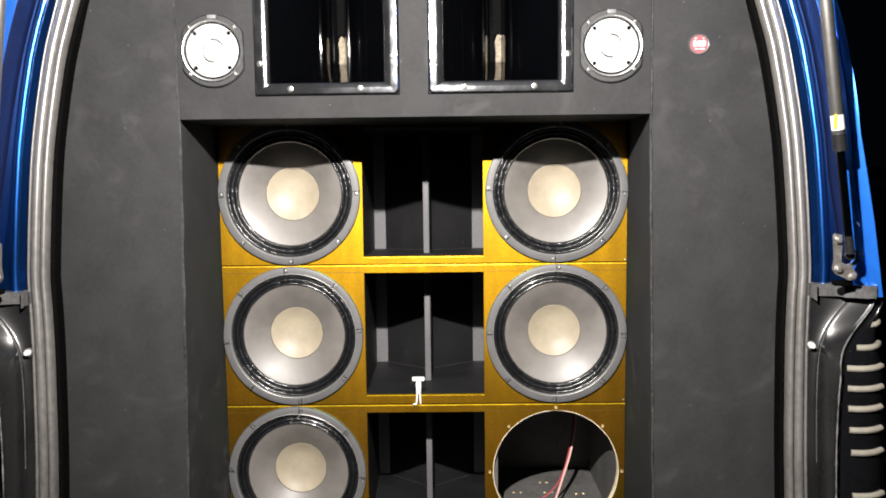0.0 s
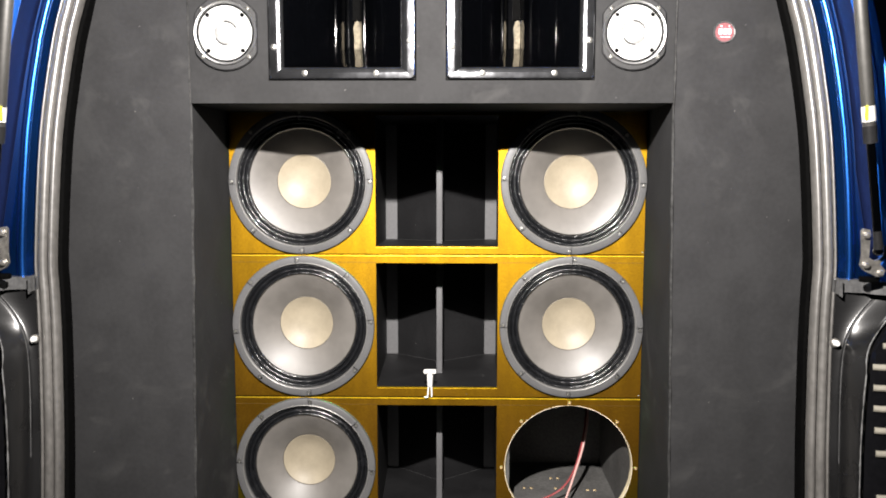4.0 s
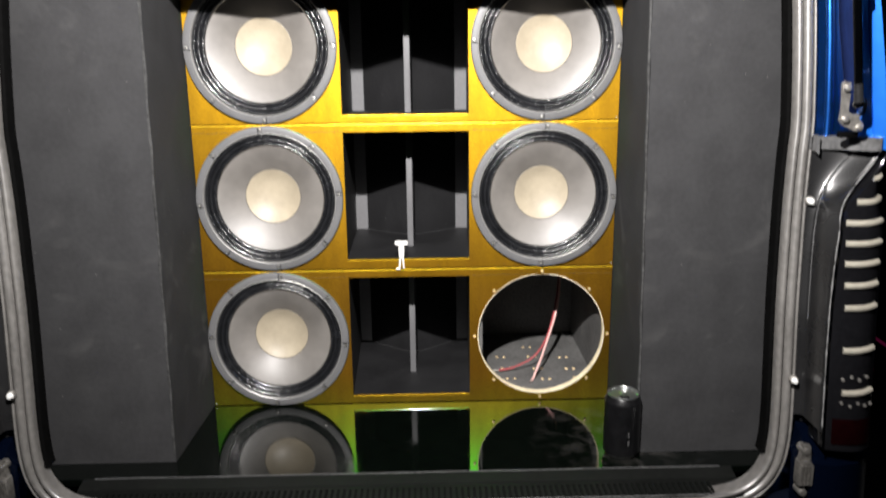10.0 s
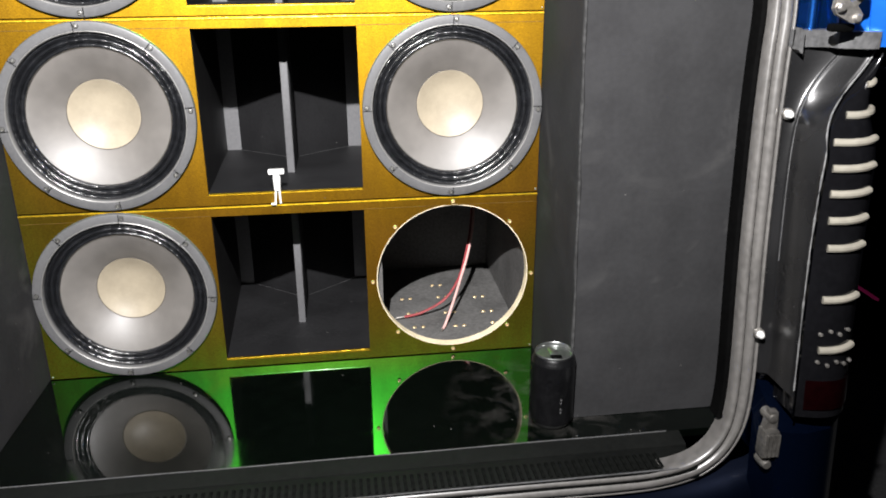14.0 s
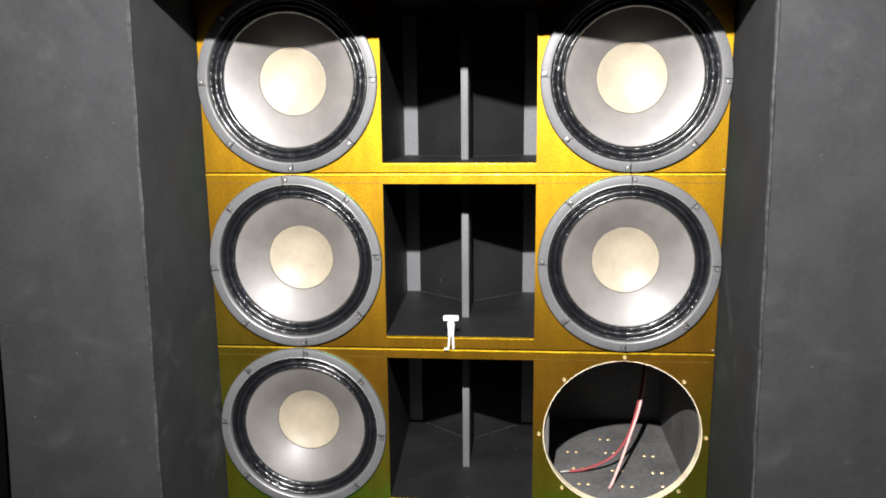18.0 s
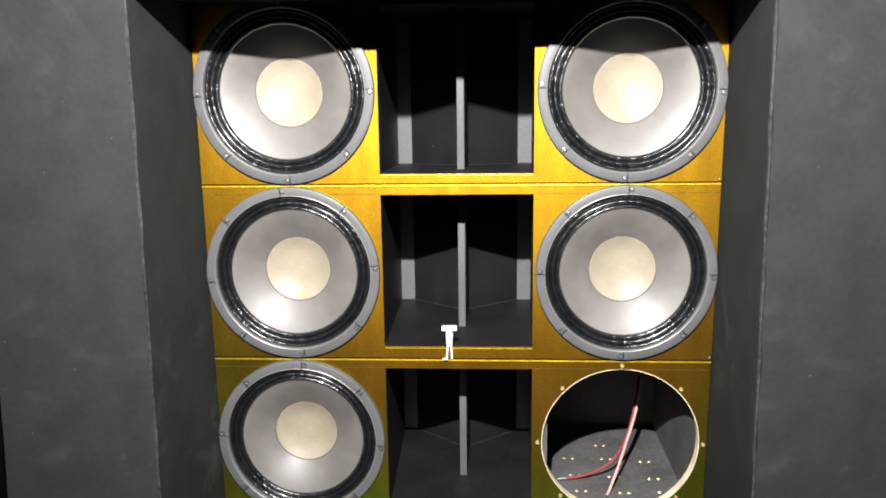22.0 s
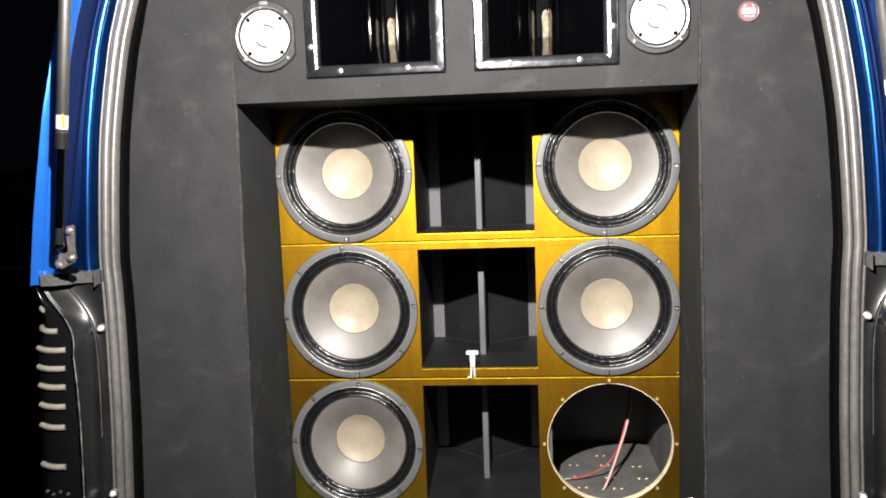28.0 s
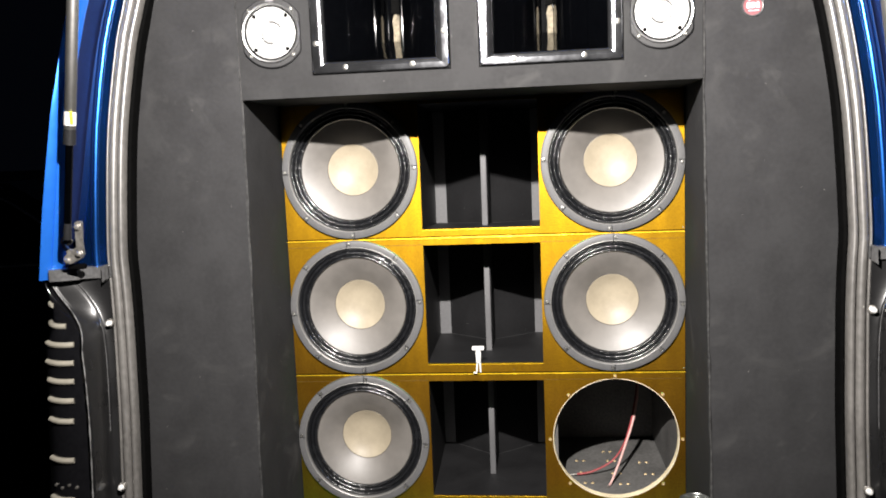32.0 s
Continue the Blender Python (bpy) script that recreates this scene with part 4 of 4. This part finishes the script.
def woofer(where):
    ob = thing("woofer", "round woofer with grey cone, beige dust cap and glossy black surround", "woofer", where, "woofers in the cabinets")
    part("basket", lathe([(0.139, -0.016), (0.1395, -0.001), (0.1408, 0.0070), (0.1428, 0.0094), (0.1540, 0.0098), (0.1564, 0.0088), (0.1575, 0.0058), (0.1575, 0.0004), (0.142, 0.0003)], 96), BASKET, ob, "grey basket ring")
    part("basket_lip", lathe([(0.1398, 0.0040), (0.1404, 0.0086), (0.1414, 0.0093), (0.1424, 0.0088)], 96), BASKET_LIP, ob, "bright inner metal lip")
    prof = []
    for i in range(43):
        t = i / 42
        prof.append((0.1404 - 0.0268 * t, -0.0020 - 0.0040 * t + 0.0046 * abs(math.sin(math.pi * 3 * t)) ** 0.8))
    part("surround", lathe(prof, 128), SURROUND, ob, "glossy black pleated surround", angle=80)
    part("cone", lathe([(0.1153, -0.0048), (0.1135, -0.0055), (0.109, -0.0074), (0.105, -0.0091), (0.100, -0.0114), (0.095, -0.0139), (0.090, -0.0165), (0.085, -0.0193), (0.080, -0.0223), (0.075, -0.0255), (0.070, -0.0288), (0.065, -0.0323), (0.0600, -0.0360), (0.0565, -0.0388)], 96), CONE, ob, "grey paper cone")
    part("cap_seam", lathe([(0.0607, -0.0366), (0.0605, -0.0350), (0.0598, -0.0349), (0.0594, -0.0354)], 64), CAP_GLUE, ob)
    part("dust_cap", lathe([(0.0600, -0.0400), (0.0597, -0.0358), (0.0590, -0.0356), (0.056, -0.0371), (0.049, -0.0412), (0.039, -0.0458), (0.027, -0.0496), (0.012, -0.0520), (0, -0.0525)], 64), CAP, ob, "beige dished dust cap")
    for i in range(8):
        a = math.pi * i / 4 + 0.034
        cut = part("gasket_joint", box(0.1412, 0.1566, -0.0100, -0.0060, -0.0006, 0.0006), RUBBER_BLACK, ob)
        cut.rotation_euler.y = -a
    screw = None
    for i in range(8):
        a = math.pi * i / 4
        p = (0.1500 * math.cos(a), -0.0098, 0.1500 * math.sin(a))
        if screw is None:
            screw = part("screw", lathe([(0, 0.0012), (0.0014, 0.0004), (0.0022, 0.0022), (0.0036, 0.0020), (0.0042, 0.0004), (0.0042, -0.002)], 12), SCREW, ob, "small bright hex screw")
            notch = part("screw_notch", lathe([(0, 0.0003), (0.0044, 0.0003), (0.0045, -0.002)], 14), RUBBER_BLACK, ob)
            screw.location = notch.location = p
        else:
            for src in (screw, notch):
                c = bpy.data.objects.new(src.name.split(".")[0], src.data)
                scene.collection.objects.link(c)
                c.parent, c.location = ob, p
    return ob


first_woofer = None
for row in range(3):
    _, cz = cabinet(row)
    for sgn in (-1, 1):
        if row == 2 and sgn > 0:
            continue
        turn = (0.0, 3.0, -4.0, 2.0, 5.0)[row * 2 + (sgn > 0)] if row * 2 + (sgn > 0) < 5 else 0
        m = pose(sgn * WOOFER_X, -0.0005, cz - (0.0015 if row == 0 else 0.0), 0, turn, 0)
        if first_woofer is None:
            first_woofer = woofer((0, 0, 0))
            first_woofer.matrix_basis = m
        else:
            copy_thing(first_woofer, m)

# wires left hanging in the empty chamber
zb = ROW_TOP[2] - PITCH + 0.0175
wires = thing("speaker_wire", "pair of loose red and clear speaker wires in the empty hole", "wire", (0.31, 0.13, zb))
inv = Matrix.Translation(-wires.location)
for nm, pts, mat, lab in (
        ("clear_wire", [(0.392, 0.33, zb + 0.225), (0.377, 0.25, zb + 0.165), (0.358, 0.198, zb + 0.115), (0.335, 0.155, zb + 0.073), (0.314, 0.115, zb + 0.040), (0.292, 0.076, zb + 0.009), (0.284, 0.062, zb + 0.004)], WIRE_PINK, "clear pinkish wire"),
        ("red_wire", [(0.390, 0.333, zb + 0.222), (0.373, 0.253, zb + 0.162), (0.354, 0.200, zb + 0.114), (0.331, 0.158, zb + 0.071), (0.298, 0.134, zb + 0.036), (0.250, 0.130, zb + 0.011), (0.212, 0.126, zb + 0.005)], WIRE_RED, "red wire")):
    bm = tube(smooth_line(pts, 6), 0.0027, 8)
    bm.transform(inv)
    part(nm, bm, mat, wires, lab)
for pts in ([(0.212, 0.126, zb + 0.005), (0.194, 0.124, zb + 0.004)], [(0.284, 0.062, zb + 0.004), (0.280, 0.054, zb + 0.003)]):
    bm = tube(pts, 0.002, 6)
    bm.transform(inv)
    part("bare_end", bm, STEEL, wires, "bare wire end")

# ---------------------------------------------------------------- horn cabinet over the recess
hc = thing("horn_cabinet", "black carpeted horn cabinet hanging over the woofer recess", "speaker cabinet", (0, 0.0, 1.604))
inv = Matrix.Translation(-hc.location)
HX0, HX1 = -0.444, 0.4365


def put(name, bm, mat, label=""):
    bm.transform(inv)
    return part(name, bm, mat, hc, label)


F = -0.2625
FRAMES = ((-0.298, -0.032), (0.0255, 0.2915))
MZ0, MZ1 = 1.667, 1.985
put("lower_rail", box(HX0, HX1, F, F + 0.018, 1.604, MZ0), HORN_CARPET)
put("upper_rail", box(HX0, HX1, F, F + 0.018, MZ1, 2.06), HORN_CARPET)
xs = [HX0] + [v for a, b in FRAMES for v in (a + 0.026, b - 0.026)] + [HX1]
for i in (0, 2, 4):
    put("front_stile", box(xs[i], xs[i + 1], F, F + 0.018, MZ0, MZ1), HORN_CARPET)
# surface not known; its black stands for the shade below the cabinet
put("underside", box(HX0, HX1, F + 0.018, 0.0, 1.604, 1.615), UNDERSIDE_SHADE, "cabinet underside, blackened for its shade")
for x in (HX0, HX1 - 0.012):
    put("cabinet_side", box(x, x + 0.012, F + 0.018, 0.2, 1.615, 2.06), HORN_CARPET)
for x0, x1 in ((-0.4535, HX0), (HX1, 0.4535)):
    put("gap_filler", box(x0, x1, F + 0.022, 0.2, 1.606, 2.06), HORN_CARPET)
put("cabinet_back", box(HX0, HX1, 0.2, 0.21, 1.62, 2.06), HORN_CARPET)
put("cabinet_top", box(HX0, HX1, F, 0.2, 2.06, 2.075), HORN_CARPET)

for a, b in FRAMES:
    cx = (a + b) / 2
    h = thing("horn_flare", "gloss black horn flare with a chromed mounting frame", "horn speaker", (cx, F, 1.647), "horn flares in the upper cabinet")
    z1 = 2.005
    frame_bm = bmesh.new()
    ow, iw, oh = 0.133, 0.1055, z1 - 1.647
    loops = []
    steps = ((0.0, 0.0), (0.0, -0.0045), (0.0025, -0.0070), (0.0130, -0.0071), (0.0150, -0.0069), (0.0175, -0.0064), (0.0200, -0.0057), (0.0225, -0.0048), (0.0245, -0.0037), (0.0265, -0.0020), (0.0275, 0.004))
    for w, lo, hi, y in ((ow - k, 0.8 * k, oh - 0.8 * k, y) for k, y in steps):
        r = 0.0065 if w > iw + 0.018 else 0.0012
        corners = ((w - r, lo + r, -90), (w - r, hi - r, 0), (-w + r, hi - r, 90), (-w + r, lo + r, 180))
        loops.append([frame_bm.verts.new((x + r * math.cos(radians(a + 22.5 * k)), y, z + r * math.sin(radians(a + 22.5 * k)))) for x, z, a in corners for k in range(5)])
    for p, q in zip(loops, loops[1:]):
        for i in range(20):
            frame_bm.faces.new((p[i], p[(i + 1) % 20], q[(i + 1) % 20], q[i]))
    part("mounting_frame", frame_bm, CHROME, h, "chromed rectangular frame", angle=24)
    for nm, q in (("gasket", (-ow - 0.002, ow + 0.002, -0.0012, 0.0, -0.002, 0.0)), ("gasket", (-ow - 0.002, -ow, -0.0012, 0.0, 0.0, oh)), ("gasket", (ow, ow + 0.002, -0.0012, 0.0, 0.0, oh))):
        part(nm, box(*q), RUBBER_BLACK, h)
    flare = bmesh.new()
    rows = []
    for i in range(15):
        t = i / 14
        y = -0.003 + 0.185 * t
        w = 0.0125 + (iw - 0.0125) * ((1 - t) ** 1.9) + 0.004 * math.sin(math.pi * min(1, t * 2.2)) * (1 - t)
        zz0, zz1 = 0.0218 + 0.058 * t, oh - 0.0218 - 0.058 * t
        rows.append([flare.verts.new(p) for p in ((-w, y, zz0), (w, y, zz0), (w, y, zz1), (-w, y, zz1))])
    for p, q in zip(rows, rows[1:]):
        for i in range(4):
            flare.faces.new((p[i], p[(i + 1) % 4], q[(i + 1) % 4], q[i]))
    part("flare", flare, GLOSS_BLACK, h, "gloss black flared throat", angle=50)
    for t in (0.22, 0.62):
        w = 0.0125 + (iw - 0.0125) * ((1 - t) ** 1.9) - 0.001
        for sgn in (-1, 1):
            part("flare_ridge", tube([(sgn * w, -0.003 + 0.185 * t, 0.0225 + 0.058 * t), (sgn * w, -0.003 + 0.185 * t, oh - 0.0225 - 0.058 * t)], 0.0016, 8), GLOSS_BLACK, h)
    part("throat_plate", box(-0.014, 0.014, 0.182, 0.186, 0.03, oh - 0.03), GLOSS_BLACK, h)
    edge = bmesh.new()
    edge = prism([(0.0, 0.074), (0.0118, 0.074), (0.0122, 0.100), (0.0118, 0.128), (0.007, 0.134), (0.002, 0.131), (-0.0015, 0.118), (0.0005, 0.100)], 0.172, 0.181, edge)
    part("throat_edge", edge, THROAT, h, "crumpled beige tape inside the throat")
    # upper throat column, given black rubber to imitate the horn's shadow on it
    part("throat_board", box(-0.003, 0.0115, 0.176, 0.182, 0.135, oh - 0.08), RUBBER_BLACK, h, "throat board edge, blackened for the horn's shadow")
    for x, z in ((-0.068, 0.010), (0.062, 0.010), (-0.124, 0.057), (0.124, 0.068), (-0.124, 0.20), (0.124, 0.21)):
        part("frame_screw", lathe([(0, 0.0012), (0.0015, 0.0006), (0.0026, 0.0022), (0.0050, 0.0016), (0.0060, -0.001)], 12, None, (x, -0.007, z)), SCREW, h, "zinc frame screw")


def tweeter(where, turn):
    ob = thing("tweeter", "round silver tweeter on a black plastic flange", "tweeter", where, "tweeters in the upper cabinet")
    flange = bmesh.new()
    n = 64
    rows = []
    for k, y in ((1.0, 0.0), (1.0, -0.005), (0.97, -0.007), (0.80, -0.007)):
        ring = []
        for i in range(n):
            a = 2 * math.pi * i / n
            ring.append(flange.verts.new((max(-0.0570, min(0.0570, 0.0668 * math.cos(a))) * k, y, 0.0668 * math.sin(a) * k)))
        rows.append(ring)
    for p, q in zip(rows, rows[1:]):
        for i in range(n):
            flange.faces.new((p[i], p[(i + 1) % n], q[(i + 1) % n], q[i]))
    flange.faces.new(rows[-1])
    part("flange", flange, FLANGE_BLACK, ob, "black moulded flange")
    part("trim_ring", lathe([(0.0565, 0.006), (0.0570, 0.0095), (0.0555, 0.0115), (0.0535, 0.0110), (0.0515, 0.0085), (0.0505, 0.006)], 64), RING, ob, "silver trim ring")
    part("groove", lathe([(0.0512, 0.0088), (0.0468, 0.0088)], 64), GLOSS_BLACK, ob)
    part("face_plate", lathe([(0.0490, 0.0068), (0.0488, 0.0088), (0.043, 0.0090), (0.030, 0.0082), (0.0225, 0.0078), (0.0210, 0.0070), (0.0195, 0.0080), (0.0135, 0.0095), (0.006, 0.0103), (0, 0.0105)], 64), SILVER, ob, "spun aluminium face and dome")
    for i in range(4):
        a = math.pi / 4 + i * math.pi / 2
        part("notch", lathe([(0, 0.0100), (0.0036, 0.0100), (0.0042, 0.006)], 12, None, (0.0445 * math.cos(a), 0, 0.0445 * math.sin(a))), RUBBER_BLACK, ob)
        part("flange_screw", lathe([(0, 0.0085), (0.0016, 0.0078), (0.0030, 0.0098), (0.0044, 0.0085), (0.0048, 0.006)], 12, None, (0.0605 * math.cos(a) * 0.98, 0, 0.0605 * math.sin(a) * 1.0)), SCREW, ob, "zinc screw")
    part("badge", box(-0.008, 0.008, -0.0078, -0.006, 0.0585, 0.0655, 0.0005), HORN_GREY, ob, "small grey badge")
    for j in range(2):
        part("arc_line", tube([(0.0205 * math.cos(a), -0.0080, 0.0205 * math.sin(a)) for a in [math.radians(25 + 180 * j + 14 * q) for q in range(6)]], 0.0010, 6), GLOSS_BLACK, ob)
    return ob


tweeter((-0.3755, F, 1.729), 0)
tweeter((0.362, F, 1.728), 0)

# ---------------------------------------------------------------- volt meter
vm = thing("volt_meter", "small round red lit digital volt meter set in the panel", "volt meter", (0.5255, PANEL, 1.730))
part("bezel", lathe([(0.0165, 0.001), (0.0172, 0.003), (0.0185, 0.0035), (0.0192, 0.002), (0.0192, 0)], 40), GREY_PLASTIC, vm, "grey plastic bezel")
part("window", lathe([(0, 0.0018), (0.0166, 0.0018)], 40), METER_FACE, vm, "red tinted window, glowing for the digits' bloom")
for x in (-0.0075, 0.0005, 0.0085):
    for dz in (0.0045, 0.0, -0.0045):
        part("digit_bar", box(x - 0.0024, x + 0.0024, -0.0028, -0.0022, dz - 0.0009 + 0.001, dz + 0.0009 + 0.001), METER_RED, vm)
    for dx in (-0.0026, 0.0026):
        part("digit_bar", box(x + dx - 0.0008, x + dx + 0.0008, -0.0028, -0.0022, -0.003, 0.005), METER_RED, vm)
for x, z, w in ((-0.006, 0.0105, 0.002), (0.008, 0.0105, 0.0012), (-0.004, -0.0085, 0.0035), (0.006, -0.0085, 0.0045)):
    part("sign_bar", box(x - w, x + w, -0.0028, -0.0022, z - 0.001, z + 0.001), METER_RED, vm)

# ---------------------------------------------------------------- loose things
peg = thing("plastic_peg", "small white plastic T-shaped peg standing on the cabinet edge", "peg", (-0.0155, -0.0035, 0.9735))
part("head", box(-0.0140, 0.0140, -0.006, 0.006, 0.0565, 0.0650, 0.002), WHITE, peg)
part("body", lathe([(0.0055, 0.0565), (0.0068, 0.050), (0.0062, 0.036), (0.0058, 0.028), (0.004, 0.026), (0, 0.026)], 14, None, (0, 0, 0), "z"), WHITE, peg)
part("leg", tube([(0.0032, 0, 0.027), (0.0042, -0.001, 0.003)], [0.0021, 0.0016], 8), WHITE, peg)
part("leg", tube([(-0.0030, 0, 0.027), (-0.0050, -0.001, 0.003)], [0.0021, 0.0016], 8), WHITE, peg)
part("foot", box(-0.0125, -0.0035, -0.004, 0.001, 0.001, 0.0045, 0.001), WHITE, peg)

can = thing("drink_can", "black drinks can with a dark metal lid standing on the floor", "can", (0.4225, -0.2600, FLOOR))
part("can_body", lathe([(0, 0.003), (0.024, 0.002), (0.027, 0.0), (0.0305, 0.004), (0.0350, 0.011), (0.0356, 0.018), (0.0356, 0.114), (0.0350, 0.119), (0.0318, 0.127), (0.0305, 0.129)], 48, None, (0, 0, 0), "z"), CAN, can)
part("can_lid", lathe([(0.0305, 0.129), (0.0312, 0.1305), (0.0312, 0.1320), (0.0298, 0.1332), (0.0286, 0.1318), (0.0280, 0.1275), (0.0268, 0.1275), (0.012, 0.1280), (0, 0.1280)], 48, None, (0, 0, 0), "z"), CAN_TOP, can, "dark metal lid")
part("can_neck", lathe([(0.0353, 0.1165), (0.0357, 0.1175), (0.0345, 0.1212), (0.0336, 0.1230)], 48, None, (0, 0, 0), "z"), CAN, can)
part("can_base_rim", lathe([(0.0300, 0.0035), (0.0322, 0.0060), (0.0345, 0.0100)], 48, None, (0, 0, 0.0003), "z"), CAN_TOP, can)
part("mouth_hole", box(-0.009, 0.009, -0.020, -0.008, 0.1282, 0.1288, 0.0002), RUBBER_BLACK, can)
part("pull_tab", box(-0.007, 0.007, -0.006, 0.014, 0.1284, 0.1296, 0.0005), CAN_TOP, can)
for i in range(7):
    part("print_bar", box(0.0035, 0.0065, -0.0358, -0.0350, 0.030 + i * 0.0058, 0.0332 + i * 0.0058), SCUFF if i % 3 == 0 else GREY_PLASTIC, can)

# ---------------------------------------------------------------- neighbours in the dark
CAR_DARK = material("dark_car_paint", (0.010, 0.010, 0.014), 0.25, metal=0.3, coat=0.8, vary=0.1, bump=0.02)
CAR_GLASS = material("dark_car_glass", (0.004, 0.004, 0.005), 0.05, spec=0.7, vary=0.1, bump=0.0)
TRIM = material("dull_window_trim", (0.60, 0.60, 0.60), 0.35, metal=0.7, vary=0.1, bump=0.02)
NEON = glow("magenta_tube", (1.0, 0.05, 0.30), 0.03)


def parked_car(where, turn, label):
    car = thing("parked_car", label, "car", where)
    car.rotation_euler.z = radians(turn)
    body = bmesh.new()
    prof = [(-2.0, 0.35), (-2.05, 0.62), (-1.95, 0.86), (-1.15, 0.98), (-0.62, 1.38), (0.75, 1.42), (1.35, 1.02), (1.95, 0.98), (2.05, 0.6), (2.0, 0.35)]
    rows = [[body.verts.new((x, y * (1.0 if z < 1.0 else 0.86), z)) for x, z in prof] for y in (-0.82, -0.80, 0.80, 0.82)]
    for p, q in zip(rows, rows[1:]):
        for i in range(len(prof)):
            body.faces.new((p[i], p[(i + 1) % len(prof)], q[(i + 1) % len(prof)], q[i]))
    body.faces.new(rows[0])
    body.faces.new(rows[-1][::-1])
    part("body", body, CAR_DARK, car)
    for sgn in (-1, 1):
        part("side_glass", prism([(-0.95, 1.0), (-0.55, 1.33), (0.68, 1.36), (1.12, 1.03)], sgn * 0.79 - 0.02, sgn * 0.79 + 0.02), CAR_GLASS, car)
        part("window_trim", tube(smooth_line([(-0.98, sgn * 0.815, 1.0), (-0.56, sgn * 0.80, 1.345), (0.1, sgn * 0.79, 1.385), (0.70, sgn * 0.80, 1.37), (1.16, sgn * 0.815, 1.02)], 5), 0.006, 6), TRIM, car)
        part("belt_trim", tube([(-0.98, sgn * 0.825, 0.995), (1.16, sgn * 0.825, 1.01)], 0.005, 6), TRIM, car)
        for x in (-1.3, 1.3):
            wheel = part("wheel", lathe([(0.18, 0.10), (0.29, 0.10), (0.315, 0.06), (0.315, -0.06), (0.29, -0.10), (0.18, -0.10)], 28, None, (x, sgn * 0.74, 0.315)), RUBBER_BLACK, car)
            part("rim", lathe([(0, 0.08), (0.06, 0.09), (0.17, 0.105), (0.18, 0.09)], 20, None, (x, sgn * 0.74, 0.315)), STEEL, wheel)
    return car


parked_car((-3.35, 2.6, 0.0), 8, "dark car parked in the dark away from the van")
right_car = parked_car((2.76, 2.0, 0.0), 90, "dark parked car with a dim magenta neon tube under its sill")
part("neon_tube", tube([(-1.1, 0.86, 0.25), (1.1, 0.86, 0.25)], 0.006, 8), NEON, right_car, "thin magenta neon tube")
